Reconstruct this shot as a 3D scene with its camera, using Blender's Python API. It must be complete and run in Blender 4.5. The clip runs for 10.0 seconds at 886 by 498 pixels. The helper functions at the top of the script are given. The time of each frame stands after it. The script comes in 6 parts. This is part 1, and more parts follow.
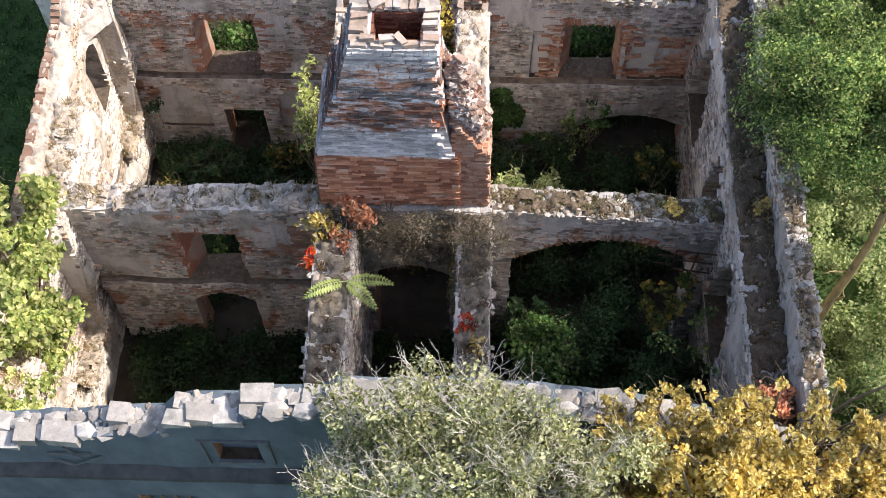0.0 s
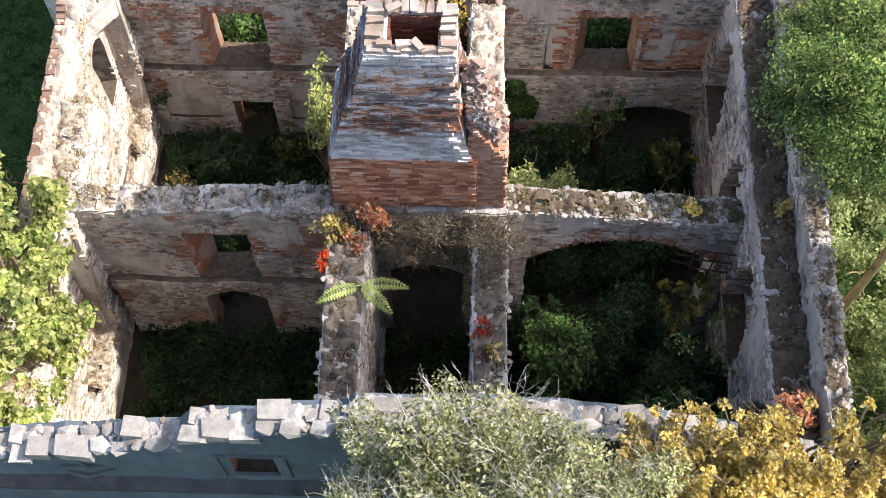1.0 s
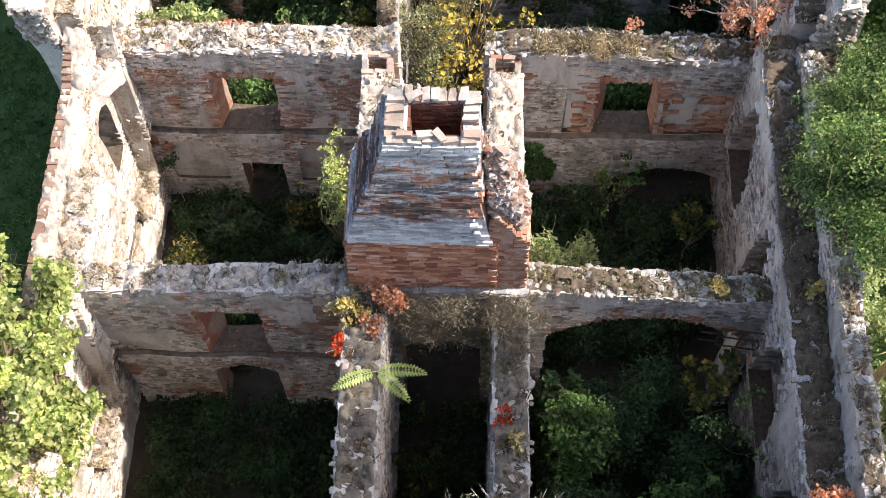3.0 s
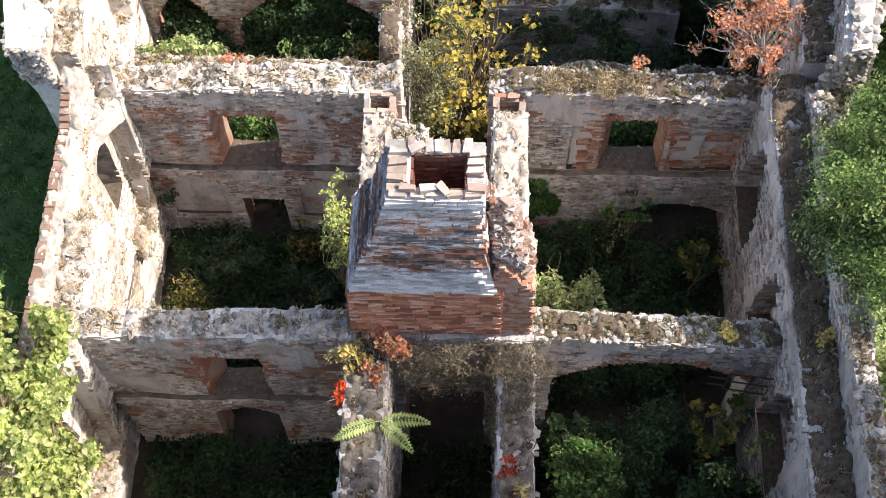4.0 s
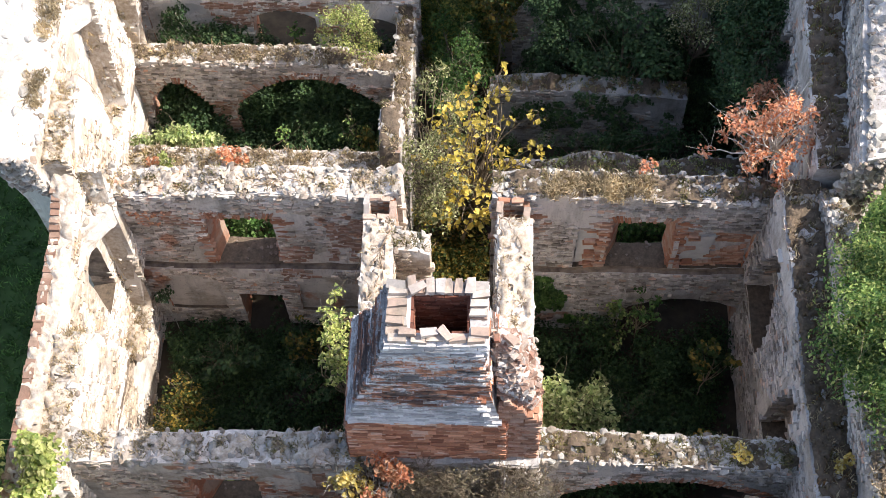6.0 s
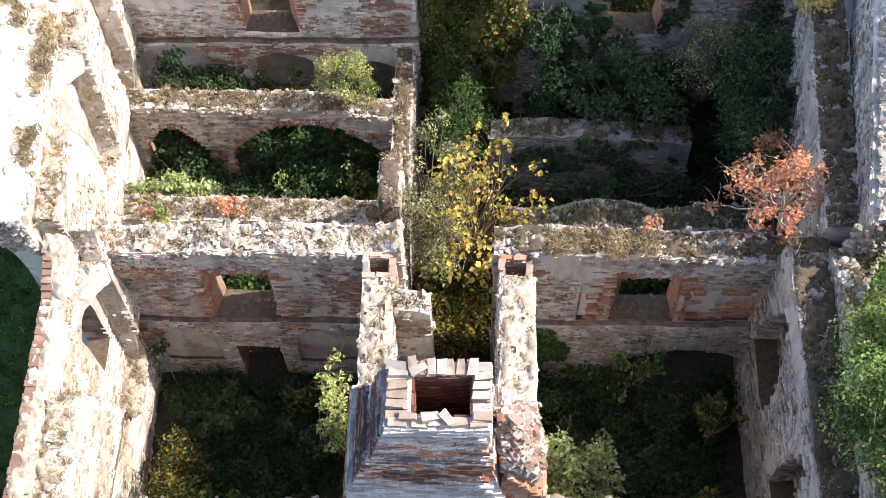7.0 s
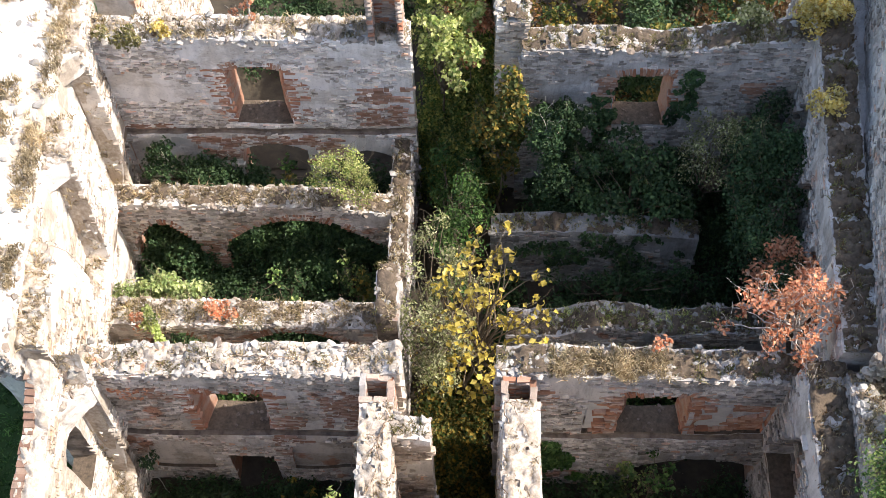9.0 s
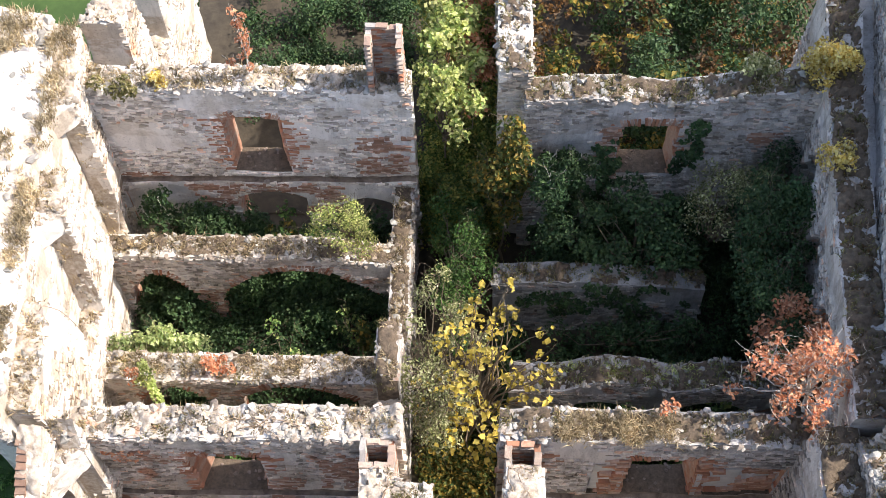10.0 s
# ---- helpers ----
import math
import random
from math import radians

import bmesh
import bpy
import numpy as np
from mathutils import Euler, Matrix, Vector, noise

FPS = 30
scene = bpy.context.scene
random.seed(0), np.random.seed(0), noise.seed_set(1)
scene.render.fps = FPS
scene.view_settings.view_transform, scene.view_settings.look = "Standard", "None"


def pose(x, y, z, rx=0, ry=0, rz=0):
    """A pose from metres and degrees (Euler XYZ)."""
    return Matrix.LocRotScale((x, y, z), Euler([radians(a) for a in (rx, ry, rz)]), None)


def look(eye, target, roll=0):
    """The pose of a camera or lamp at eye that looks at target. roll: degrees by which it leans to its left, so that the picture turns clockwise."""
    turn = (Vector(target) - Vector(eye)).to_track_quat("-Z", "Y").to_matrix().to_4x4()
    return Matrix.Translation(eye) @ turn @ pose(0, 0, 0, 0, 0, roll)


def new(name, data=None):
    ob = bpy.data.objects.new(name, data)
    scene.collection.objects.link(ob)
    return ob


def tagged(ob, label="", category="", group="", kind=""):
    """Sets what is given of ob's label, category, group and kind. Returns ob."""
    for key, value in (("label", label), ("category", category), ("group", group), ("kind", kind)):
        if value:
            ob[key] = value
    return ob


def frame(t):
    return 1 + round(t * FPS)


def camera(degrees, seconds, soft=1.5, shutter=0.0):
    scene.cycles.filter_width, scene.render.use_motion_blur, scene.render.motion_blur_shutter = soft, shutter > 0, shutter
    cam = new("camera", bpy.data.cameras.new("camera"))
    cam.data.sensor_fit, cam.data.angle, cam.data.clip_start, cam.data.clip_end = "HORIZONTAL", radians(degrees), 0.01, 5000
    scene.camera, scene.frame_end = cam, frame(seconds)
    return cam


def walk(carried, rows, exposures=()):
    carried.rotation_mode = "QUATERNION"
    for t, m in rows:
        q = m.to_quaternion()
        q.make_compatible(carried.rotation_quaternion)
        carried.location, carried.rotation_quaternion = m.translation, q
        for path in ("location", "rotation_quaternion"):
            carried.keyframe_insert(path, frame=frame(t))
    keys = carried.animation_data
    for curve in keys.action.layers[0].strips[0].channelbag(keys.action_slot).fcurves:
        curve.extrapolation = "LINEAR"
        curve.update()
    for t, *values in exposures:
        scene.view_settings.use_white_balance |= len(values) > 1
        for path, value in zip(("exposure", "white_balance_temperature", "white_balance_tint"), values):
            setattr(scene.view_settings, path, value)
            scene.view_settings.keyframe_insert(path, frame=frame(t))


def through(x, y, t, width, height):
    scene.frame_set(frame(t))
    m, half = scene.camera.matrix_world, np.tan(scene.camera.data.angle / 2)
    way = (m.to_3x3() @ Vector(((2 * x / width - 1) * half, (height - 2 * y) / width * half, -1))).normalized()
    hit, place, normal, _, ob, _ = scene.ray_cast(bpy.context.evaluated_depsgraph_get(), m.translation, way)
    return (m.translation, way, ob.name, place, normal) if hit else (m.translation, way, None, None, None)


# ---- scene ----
cam = camera(40.4, 10.0, soft=0.65)
PATH = [
    (0, (-0.209, 1.727, 30.085), (-0.255, 2.68, 28.327), -1.2),
    (0.5, (-0.373, 2.174, 30.098), (-0.42, 3.081, 28.316), -1.5),
    (1, (-0.541, 2.636, 30.089), (-0.588, 3.537, 28.304), -1.5),
    (1.5, (-0.701, 3.086, 30.026), (-0.749, 3.99, 28.243), -1.6),
    (2, (-0.825, 3.529, 29.989), (-0.873, 4.437, 28.208), -1.6),
    (2.5, (-0.914, 3.938, 29.998), (-0.962, 4.85, 28.219), -1.6),
    (4, (-1.015, 5.287, 30.0), (-1.068, 6.211, 28.227), -1.9),
    (4.5, (-1.054, 5.802, 30.046), (-1.107, 6.732, 28.276), -2.0),
    (5, (-1.067, 6.358, 30.112), (-1.121, 7.293, 28.346), -2.1),
    (5.5, (-1.03, 6.888, 30.14), (-1.09, 7.833, 28.378), -2.4),
    (7, (-1.096, 8.764, 30.207), (-1.155, 9.724, 28.454), -2.5),
    (7.5, (-1.164, 9.424, 30.29), (-1.219, 10.386, 28.538), -2.3),
    (8, (-1.177, 10.097, 30.33), (-1.232, 11.063, 28.58), -2.4),
    (8.5, (-1.195, 10.707, 30.35), (-1.248, 11.677, 28.602), -2.4),
    (9, (-1.213, 11.317, 30.387), (-1.267, 12.293, 28.643), -2.4),
    (9.5, (-1.263, 11.916, 30.395), (-1.315, 12.9, 28.655), -2.3),
    (10, (-1.291, 12.468, 30.387), (-1.344, 13.462, 28.652), -2.3),
]
walk(cam, [(t, look(eye, target, roll)) for t, eye, target, roll in PATH], [(0, 1.18, 6560, 14), (2.5, 1.36, 6520, 13), (10, 1.34, 6500, 12.5)])

# ---- light ----
SUN = Vector((0.68, 0.09, 0.73)).normalized()
world = bpy.data.worlds.new("sky")
scene.world = world
world.use_nodes = True
wn = world.node_tree
sky = wn.nodes.new("ShaderNodeTexSky")
sky.sky_type = "NISHITA"
sky.sun_disc = False
sky.dust_density, sky.air_density, sky.ozone_density = 2.0, 1.0, 0.8
sky.sun_elevation = math.asin(SUN.z)
sky.sun_rotation = math.atan2(SUN.x, SUN.y)
wn.nodes["Background"].inputs["Strength"].default_value = 0.15
wn.links.new(sky.outputs[0], wn.nodes["Background"].inputs["Color"])
sun = new("sun", bpy.data.lights.new("sun", "SUN"))
sun.data.energy, sun.data.angle, sun.data.color = 3.2, radians(0.6), (1.0, 0.955, 0.885)
sun.matrix_world = look(SUN * 60, (0, 0, 0))


# ---- materials ----
class Nodes:
    """A small writer of node trees."""

    def __init__(self, name):
        self.mat = bpy.data.materials.new(name)
        self.mat.use_nodes = True
        self.t = self.mat.node_tree
        self.bsdf = self.t.nodes["Principled BSDF"]
        self.pos = self.t.nodes.new("ShaderNodeNewGeometry").outputs["Position"]

    def link(self, a, b):
        self.t.links.new(a, b)

    def noise(self, scale, detail=4.0, rough=0.6, stretch=None, seed=0.0):
        n = self.t.nodes.new("ShaderNodeTexNoise")
        n.inputs["Scale"].default_value, n.inputs["Detail"].default_value, n.inputs["Roughness"].default_value = scale, detail, rough
        m = self.t.nodes.new("ShaderNodeMapping")
        m.inputs["Location"].default_value = (seed, seed * 0.7, seed * 1.3)
        m.inputs["Scale"].default_value = stretch or (1, 1, 1)
        self.link(self.pos, m.inputs["Vector"])
        self.link(m.outputs[0], n.inputs["Vector"])
        return n.outputs["Fac"]

    def ramp(self, fac, *stops):
        r = self.t.nodes.new("ShaderNodeValToRGB")
        e = r.color_ramp.elements
        while len(e) < len(stops):
            e.new(0.5)
        for el, (p, c) in zip(e, stops):
            el.position = p
            el.color = (*c, 1) if isinstance(c, tuple) else (c, c, c, 1)
        self.link(fac, r.inputs["Fac"])
        return r.outputs["Color"]

    def mix(self, fac, a, b, mode="MIX"):
        m = self.t.nodes.new("ShaderNodeMix")
        m.data_type, m.blend_type = "RGBA", mode
        for sock, v in ((m.inputs[0], fac), (m.inputs[6], a), (m.inputs[7], b)):
            if isinstance(v, (int, float)):
                sock.default_value = v
            elif isinstance(v, tuple):
                sock.default_value = (*v, 1)
            else:
                self.link(v, sock)
        return m.outputs[2]

    def random(self, island=False):
        if island:
            return self.t.nodes.new("ShaderNodeNewGeometry").outputs["Random Per Island"]
        return self.t.nodes.new("ShaderNodeObjectInfo").outputs["Random"]

    def bump(self, height, strength, distance=0.02):
        b = self.t.nodes.new("ShaderNodeBump")
        b.inputs["Strength"].default_value, b.inputs["Distance"].default_value = strength, distance
        self.link(height, b.inputs["Height"])
        self.link(b.outputs[0], self.bsdf.inputs["Normal"])

    def done(self, colour, rough=0.9):
        if isinstance(colour, tuple):
            self.bsdf.inputs["Base Color"].default_value = (*colour, 1)
        else:
            self.link(colour, self.bsdf.inputs["Base Color"])
        self.bsdf.inputs["Roughness"].default_value = rough
        self.bsdf.inputs["Specular IOR Level"].default_value = 0.25
        return self.mat


def masonry(name, plaster, stone, brick, brick_share, soot=0.5, seed=0.0, pieces=False):
    """Old limewashed rubble: patches of plaster, bare stone and brick, rain stains."""
    n = Nodes(name)
    patch = n.ramp(n.noise(0.6, 6, 0.68, (1, 1, 1.7), seed), (0.44, 0.0), (0.52, 1.0))
    grain = n.noise(8, 6, 0.72, (1, 1, 1.7), seed + 4)
    st = n.mix(grain, tuple(0.55 * c for c in stone), tuple(1.25 * c for c in stone))
    pl = n.mix(n.noise(2.2, 5, 0.65, None, seed + 8), tuple(0.72 * c for c in plaster), plaster)
    c = n.mix(patch, st, pl)
    red = n.ramp(n.noise(0.8, 4, 0.6, (1, 1, 1.2), seed + 17), (1 - brick_share, 0.0), (1.06 - brick_share, 1.0))
    br = n.mix(n.noise(12, 3, 0.6, (0.7, 0.7, 2), seed + 2), tuple(0.6 * v for v in brick), tuple(1.3 * v for v in brick))
    c = n.mix(red, c, br)
    stain = n.ramp(n.noise(1.6, 6, 0.75, (1.6, 1.6, 0.35), seed + 31), (0.46, 0.0), (0.72, 1.0))
    c = n.mix(n.mix(1.0, stain, (soot, soot, soot), "MULTIPLY"), c, (0.075, 0.068, 0.055))
    if pieces:
        c = n.mix(1.0, c, n.ramp(n.random(True), (0.0, (0.46, 0.42, 0.38)), (0.35, (0.88, 0.85, 0.81)), (0.80, (1.22, 1.18, 1.12)), (0.92, (1.30, 1.26, 1.20)), (1.0, (1.10, 0.72, 0.54))), "MULTIPLY")
    speck = n.ramp(n.noise(26, 2, 0.5, None, seed), (0.62, 0.0), (0.72, 0.5))
    c = n.mix(speck, c, (0.07, 0.06, 0.05))
    n.bump(n.mix(0.5, grain, n.noise(3.5, 6, 0.7, (1, 1, 1.4), seed)), 0.8, 0.04)
    return n.done(c, 0.93)


def piece_material(name, a, b, c, island, lichen=0.35, stretch=(1, 1, 1)):
    """Single stones or bricks: each has its own tone, with lichen and dirt over all."""
    n = Nodes(name)
    col = n.ramp(n.random(island), (0.0, a), (0.5, b), (1.0, c))
    col = n.mix(n.ramp(n.noise(7, 5, 0.7, stretch), (0.35, 0.0), (0.75, 0.65)), col, tuple(0.45 * v for v in b))
    col = n.mix(n.ramp(n.noise(1.7, 5, 0.65, None, 9), (0.5, 0.0), (0.68, lichen)), col, (0.10, 0.105, 0.085))
    n.bump(n.noise(22, 5, 0.7), 0.7, 0.02)
    return n.done(col, 0.92)


def leaf_material(name, a, b, c, glow=0.35):
    n = Nodes(name)
    col = n.ramp(n.random(True), (0.0, a), (0.55, b), (1.0, c))
    col = n.mix(1.0, col, n.ramp(n.noise(1.4, 3, 0.6), (0.30, 0.42), (0.52, 1.0), (0.72, 1.65)), "MULTIPLY")
    n.done(col, 0.55)
    tr = n.t.nodes.new("ShaderNodeBsdfTranslucent")
    n.link(col, tr.inputs["Color"])
    mx = n.t.nodes.new("ShaderNodeMixShader")
    mx.inputs[0].default_value = glow
    n.link(n.bsdf.outputs[0], mx.inputs[1])
    n.link(tr.outputs[0], mx.inputs[2])
    n.link(mx.outputs[0], n.t.nodes["Material Output"].inputs["Surface"])
    return n.mat


def plain(name, a, b, scale=6.0, rough=0.9, stretch=None, bump=0.5):
    n = Nodes(name)
    f = n.noise(scale, 6, 0.68, stretch)
    n.bump(f, bump, 0.03)
    return n.done(n.mix(n.ramp(f, (0.3, 0.0), (0.7, 1.0)), a, b), rough)


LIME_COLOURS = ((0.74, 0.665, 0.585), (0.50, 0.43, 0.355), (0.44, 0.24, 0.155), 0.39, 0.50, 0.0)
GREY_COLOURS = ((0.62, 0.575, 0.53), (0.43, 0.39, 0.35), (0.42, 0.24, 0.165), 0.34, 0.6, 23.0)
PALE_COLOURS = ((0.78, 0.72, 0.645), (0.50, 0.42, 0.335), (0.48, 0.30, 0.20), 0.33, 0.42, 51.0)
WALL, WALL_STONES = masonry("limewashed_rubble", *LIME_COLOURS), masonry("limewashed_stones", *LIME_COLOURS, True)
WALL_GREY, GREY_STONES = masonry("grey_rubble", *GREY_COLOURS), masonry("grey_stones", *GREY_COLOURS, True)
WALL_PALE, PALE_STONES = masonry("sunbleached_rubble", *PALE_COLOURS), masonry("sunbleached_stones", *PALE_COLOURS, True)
REVEAL = masonry("brick_reveal", (0.52, 0.37, 0.28), (0.46, 0.24, 0.15), (0.45, 0.18, 0.10), 0.46, 0.5, 71.0)
# Soot and painted shade in one brown: ledge lines, deep holes, sill stones.
SOOT_SHADE = plain("sooty_slot", (0.085, 0.062, 0.048), (0.30, 0.235, 0.18), 3.8, 0.95)
# Mossy masonry, its colours also lowered to stand for overhanging shade.
SHADED_MOSSY_COLOURS = ((0.40, 0.385, 0.36), (0.27, 0.255, 0.235), (0.22, 0.15, 0.11), 0.30, 0.6, 83.0)
WALL_SHADED_MOSSY, SHADED_MOSSY_STONES = masonry("mossy_rubble", *SHADED_MOSSY_COLOURS), masonry("mossy_stones", *SHADED_MOSSY_COLOURS, True)
WHITE_COLOURS = ((0.84, 0.79, 0.735), (0.62, 0.56, 0.49), (0.46, 0.27, 0.18), 0.30, 0.40, 7.0)
WALL_WHITE, WHITE_STONES = masonry("whitewashed_rubble", *WHITE_COLOURS), masonry("whitewashed_stones", *WHITE_COLOURS, True)
OF_WALL = {"whitewashed_rubble": WHITE_STONES, "mossy_rubble": SHADED_MOSSY_STONES, "limewashed_rubble": WALL_STONES, "grey_rubble": GREY_STONES, "sunbleached_rubble": PALE_STONES}
STONE = piece_material("fieldstone", (0.25, 0.23, 0.20), (0.375, 0.345, 0.30), (0.51, 0.48, 0.425), False, 0.5)
CAP_STONE = piece_material("cap_limestone", (0.26, 0.235, 0.205), (0.365, 0.335, 0.30), (0.50, 0.47, 0.43), False, 0.6)
RUBBLE = piece_material("wall_core_rubble", (0.22, 0.165, 0.12), (0.40, 0.34, 0.28), (0.58, 0.53, 0.46), True, 0.5)
STONE_FACE = piece_material("coursed_stone", (0.31, 0.25, 0.19), (0.46, 0.39, 0.31), (0.62, 0.54, 0.45), True, 0.3, (1, 1, 2))
BRICK = piece_material("brick", (0.33, 0.13, 0.07), (0.48, 0.235, 0.14), (0.54, 0.41, 0.33), False, 0.35)
BRICK_FACE = piece_material("brick_face", (0.27, 0.14, 0.09), (0.43, 0.24, 0.16), (0.58, 0.42, 0.33), True, 0.35)
PIER_BRICK = piece_material("pier_brick", (0.36, 0.17, 0.10), (0.52, 0.28, 0.18), (0.62, 0.42, 0.31), True, 0.25)
PARAPET_BRICK = piece_material("parapet_brick", (0.20, 0.115, 0.08), (0.27, 0.165, 0.115), (0.34, 0.24, 0.175), False, 0.35)
RIM_PALE = piece_material("rim_pale_brick", (0.32, 0.21, 0.155), (0.45, 0.35, 0.275), (0.56, 0.48, 0.41), False, 0.5)
RIM_GREY = piece_material("rim_grey_brick", (0.30, 0.26, 0.23), (0.42, 0.38, 0.34), (0.50, 0.36, 0.27), False, 0.4)
FLANK_STONE = piece_material("flank_stone", (0.27, 0.12, 0.075), (0.40, 0.31, 0.25), (0.66, 0.61, 0.56), True, 0.3)
STUCCO = plain("stucco", (0.062, 0.082, 0.098), (0.14, 0.166, 0.185), 1.3, 0.9, (1, 1, 0.5), 0.35)
FRAME = plain("stucco_moulding", (0.08, 0.085, 0.09), (0.16, 0.165, 0.17), 3.0, 0.9)
DUST = plain("bleached_dust", (0.27, 0.205, 0.145), (0.58, 0.51, 0.42), 8.0, 0.95, None, 0.9)
LICHEN = plain("lichened_wall_top", (0.085, 0.07, 0.05), (0.23, 0.195, 0.155), 9.0, 0.95, None, 1.0)
CAP_MORTAR = plain("weathered_cap_mortar", (0.20, 0.18, 0.155), (0.44, 0.41, 0.37), 8.0, 0.95, None, 0.9)
DIRT = plain("mossy_wall_top", (0.06, 0.046, 0.032), (0.17, 0.125, 0.085), 9.0, 0.95, None, 1.0)
PLASTER = plain("old_plaster", (0.42, 0.40, 0.37), (0.60, 0.57, 0.52), 2.5, 0.9, None, 0.3)
SOIL = plain("leaf_mould", (0.035, 0.028, 0.02), (0.075, 0.06, 0.04), 3.0)
GRASS_GROUND = plain("meadow", (0.03, 0.055, 0.015), (0.06, 0.10, 0.025), 1.2)
BARK = plain("bark", (0.10, 0.075, 0.05), (0.24, 0.19, 0.13), 9.0, 0.95, (1, 1, 0.3))
TRUNK = plain("olive_bark", (0.16, 0.12, 0.055), (0.34, 0.26, 0.13), 8.0, 0.95, (1, 1, 0.3))
TWIG = plain("grey_twigs", (0.34, 0.31, 0.26), (0.60, 0.56, 0.49), 8.0, 0.9)
VINE = plain("dead_vine_bark", (0.16, 0.11, 0.07), (0.36, 0.27, 0.19), 11.0, 0.95)
IRON = plain("rusty_iron", (0.035, 0.026, 0.022), (0.11, 0.06, 0.04), 14.0, 0.7)
DARKBAND = plain("weathered_cornice", (0.03, 0.032, 0.034), (0.09, 0.088, 0.085), 2.5, 0.9, (1, 1, 0.5))
DRY = leaf_material("dry_grass", (0.26, 0.19, 0.10), (0.40, 0.31, 0.18), (0.52, 0.43, 0.27), 0.25)
MOSS = leaf_material("mossy_grass", (0.10, 0.10, 0.03), (0.19, 0.17, 0.06), (0.30, 0.25, 0.10), 0.25)
GREEN = leaf_material("green_leaves", (0.035, 0.08, 0.02), (0.075, 0.15, 0.035), (0.16, 0.25, 0.07), 0.42)
ASH = leaf_material("ash_leaves", (0.055, 0.115, 0.04), (0.20, 0.31, 0.09), (0.58, 0.62, 0.22), 0.5)
PALE_GREEN = leaf_material("pale_green_leaves", (0.18, 0.25, 0.09), (0.37, 0.43, 0.18), (0.60, 0.61, 0.32), 0.5)
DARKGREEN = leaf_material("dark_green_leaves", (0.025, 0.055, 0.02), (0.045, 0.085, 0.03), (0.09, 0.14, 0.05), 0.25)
LIME = leaf_material("yellow_green_leaves", (0.15, 0.23, 0.06), (0.46, 0.50, 0.15), (0.76, 0.74, 0.33), 0.5)
FROND = leaf_material("bright_frond_leaves", (0.42, 0.50, 0.15), (0.52, 0.60, 0.21), (0.62, 0.68, 0.29), 0.5)
YELLOW = leaf_material("yellow_leaves", (0.36, 0.27, 0.05), (0.60, 0.46, 0.08), (0.76, 0.61, 0.17), 0.45)
YELLOWING = leaf_material("yellowing_leaves", (0.06, 0.11, 0.025), (0.17, 0.22, 0.05), (0.48, 0.42, 0.10), 0.45)
DEADLEAF = leaf_material("dead_stems", (0.14, 0.12, 0.07), (0.25, 0.22, 0.14), (0.40, 0.35, 0.24), 0.25)
GOLD = leaf_material("golden_leaves", (0.42, 0.29, 0.06), (0.70, 0.55, 0.16), (0.86, 0.76, 0.36), 0.5)
OLIVE = leaf_material("olive_leaves", (0.10, 0.12, 0.045), (0.30, 0.31, 0.125), (0.62, 0.60, 0.36), 0.4)
ORANGE = leaf_material("rust_orange_leaves", (0.42, 0.15, 0.07), (0.68, 0.31, 0.17), (0.78, 0.47, 0.28), 0.45)
SCARLET = leaf_material("scarlet_leaves", (0.42, 0.03, 0.015), (0.58, 0.06, 0.02), (0.60, 0.16, 0.03), 0.4)
BROWN = leaf_material("brown_leaves", (0.07, 0.04, 0.02), (0.15, 0.08, 0.03), (0.26, 0.14, 0.05), 0.3)
LEAFMIX = leaf_material("mixed_autumn_leaves", (0.035, 0.07, 0.016), (0.11, 0.12, 0.03), (0.40, 0.26, 0.05), 0.35)


# ---- builders ----
def mesh_object(name, bm, material, parent=None, smooth=False):
    me = bpy.data.meshes.new(name)
    bm.to_mesh(me)
    bm.free()
    me.materials.append(material)
    if smooth:
        me.shade_smooth()
    ob = new(name, me)
    ob.parent = parent
    return ob


def part(name, bm, material, parent, label="", smooth=False):
    ob = mesh_object(name, bm, material, parent, smooth)
    if label:
        ob["label"] = label
    return ob


def from_arrays(name, verts, faces, material, parent=None):
    me = bpy.data.meshes.new(name)
    me.from_pydata(verts.tolist() if hasattr(verts, "tolist") else verts, [], faces.tolist() if hasattr(faces, "tolist") else faces)
    me.materials.append(material)
    ob = new(name, me)
    ob.parent = parent
    return ob


def profile(points, wobble=0.10, seed=0.0):
    """A broken wall's height along its length."""
    us, zs = [p[0] for p in points], [p[1] for p in points]

    def top(u):
        return float(np.interp(u, us, zs)) + wobble * (noise.noise((u * 1.7, seed, 3.1)) + 0.7 * noise.noise((u * 5.1, seed, 8.4)))

    return top


def hole(u0, u1, z0, z1, b0=None, b1=None, rise=0.0, depth=None):
    """An opening: its front edges, its edges at the back, the rise of its arch; with a depth, a niche."""
    return dict(u0=u0, u1=u1, z0=z0, z1=z1, b0=u0 if b0 is None else b0, b1=u1 if b1 is None else b1, rise=rise, depth=depth)


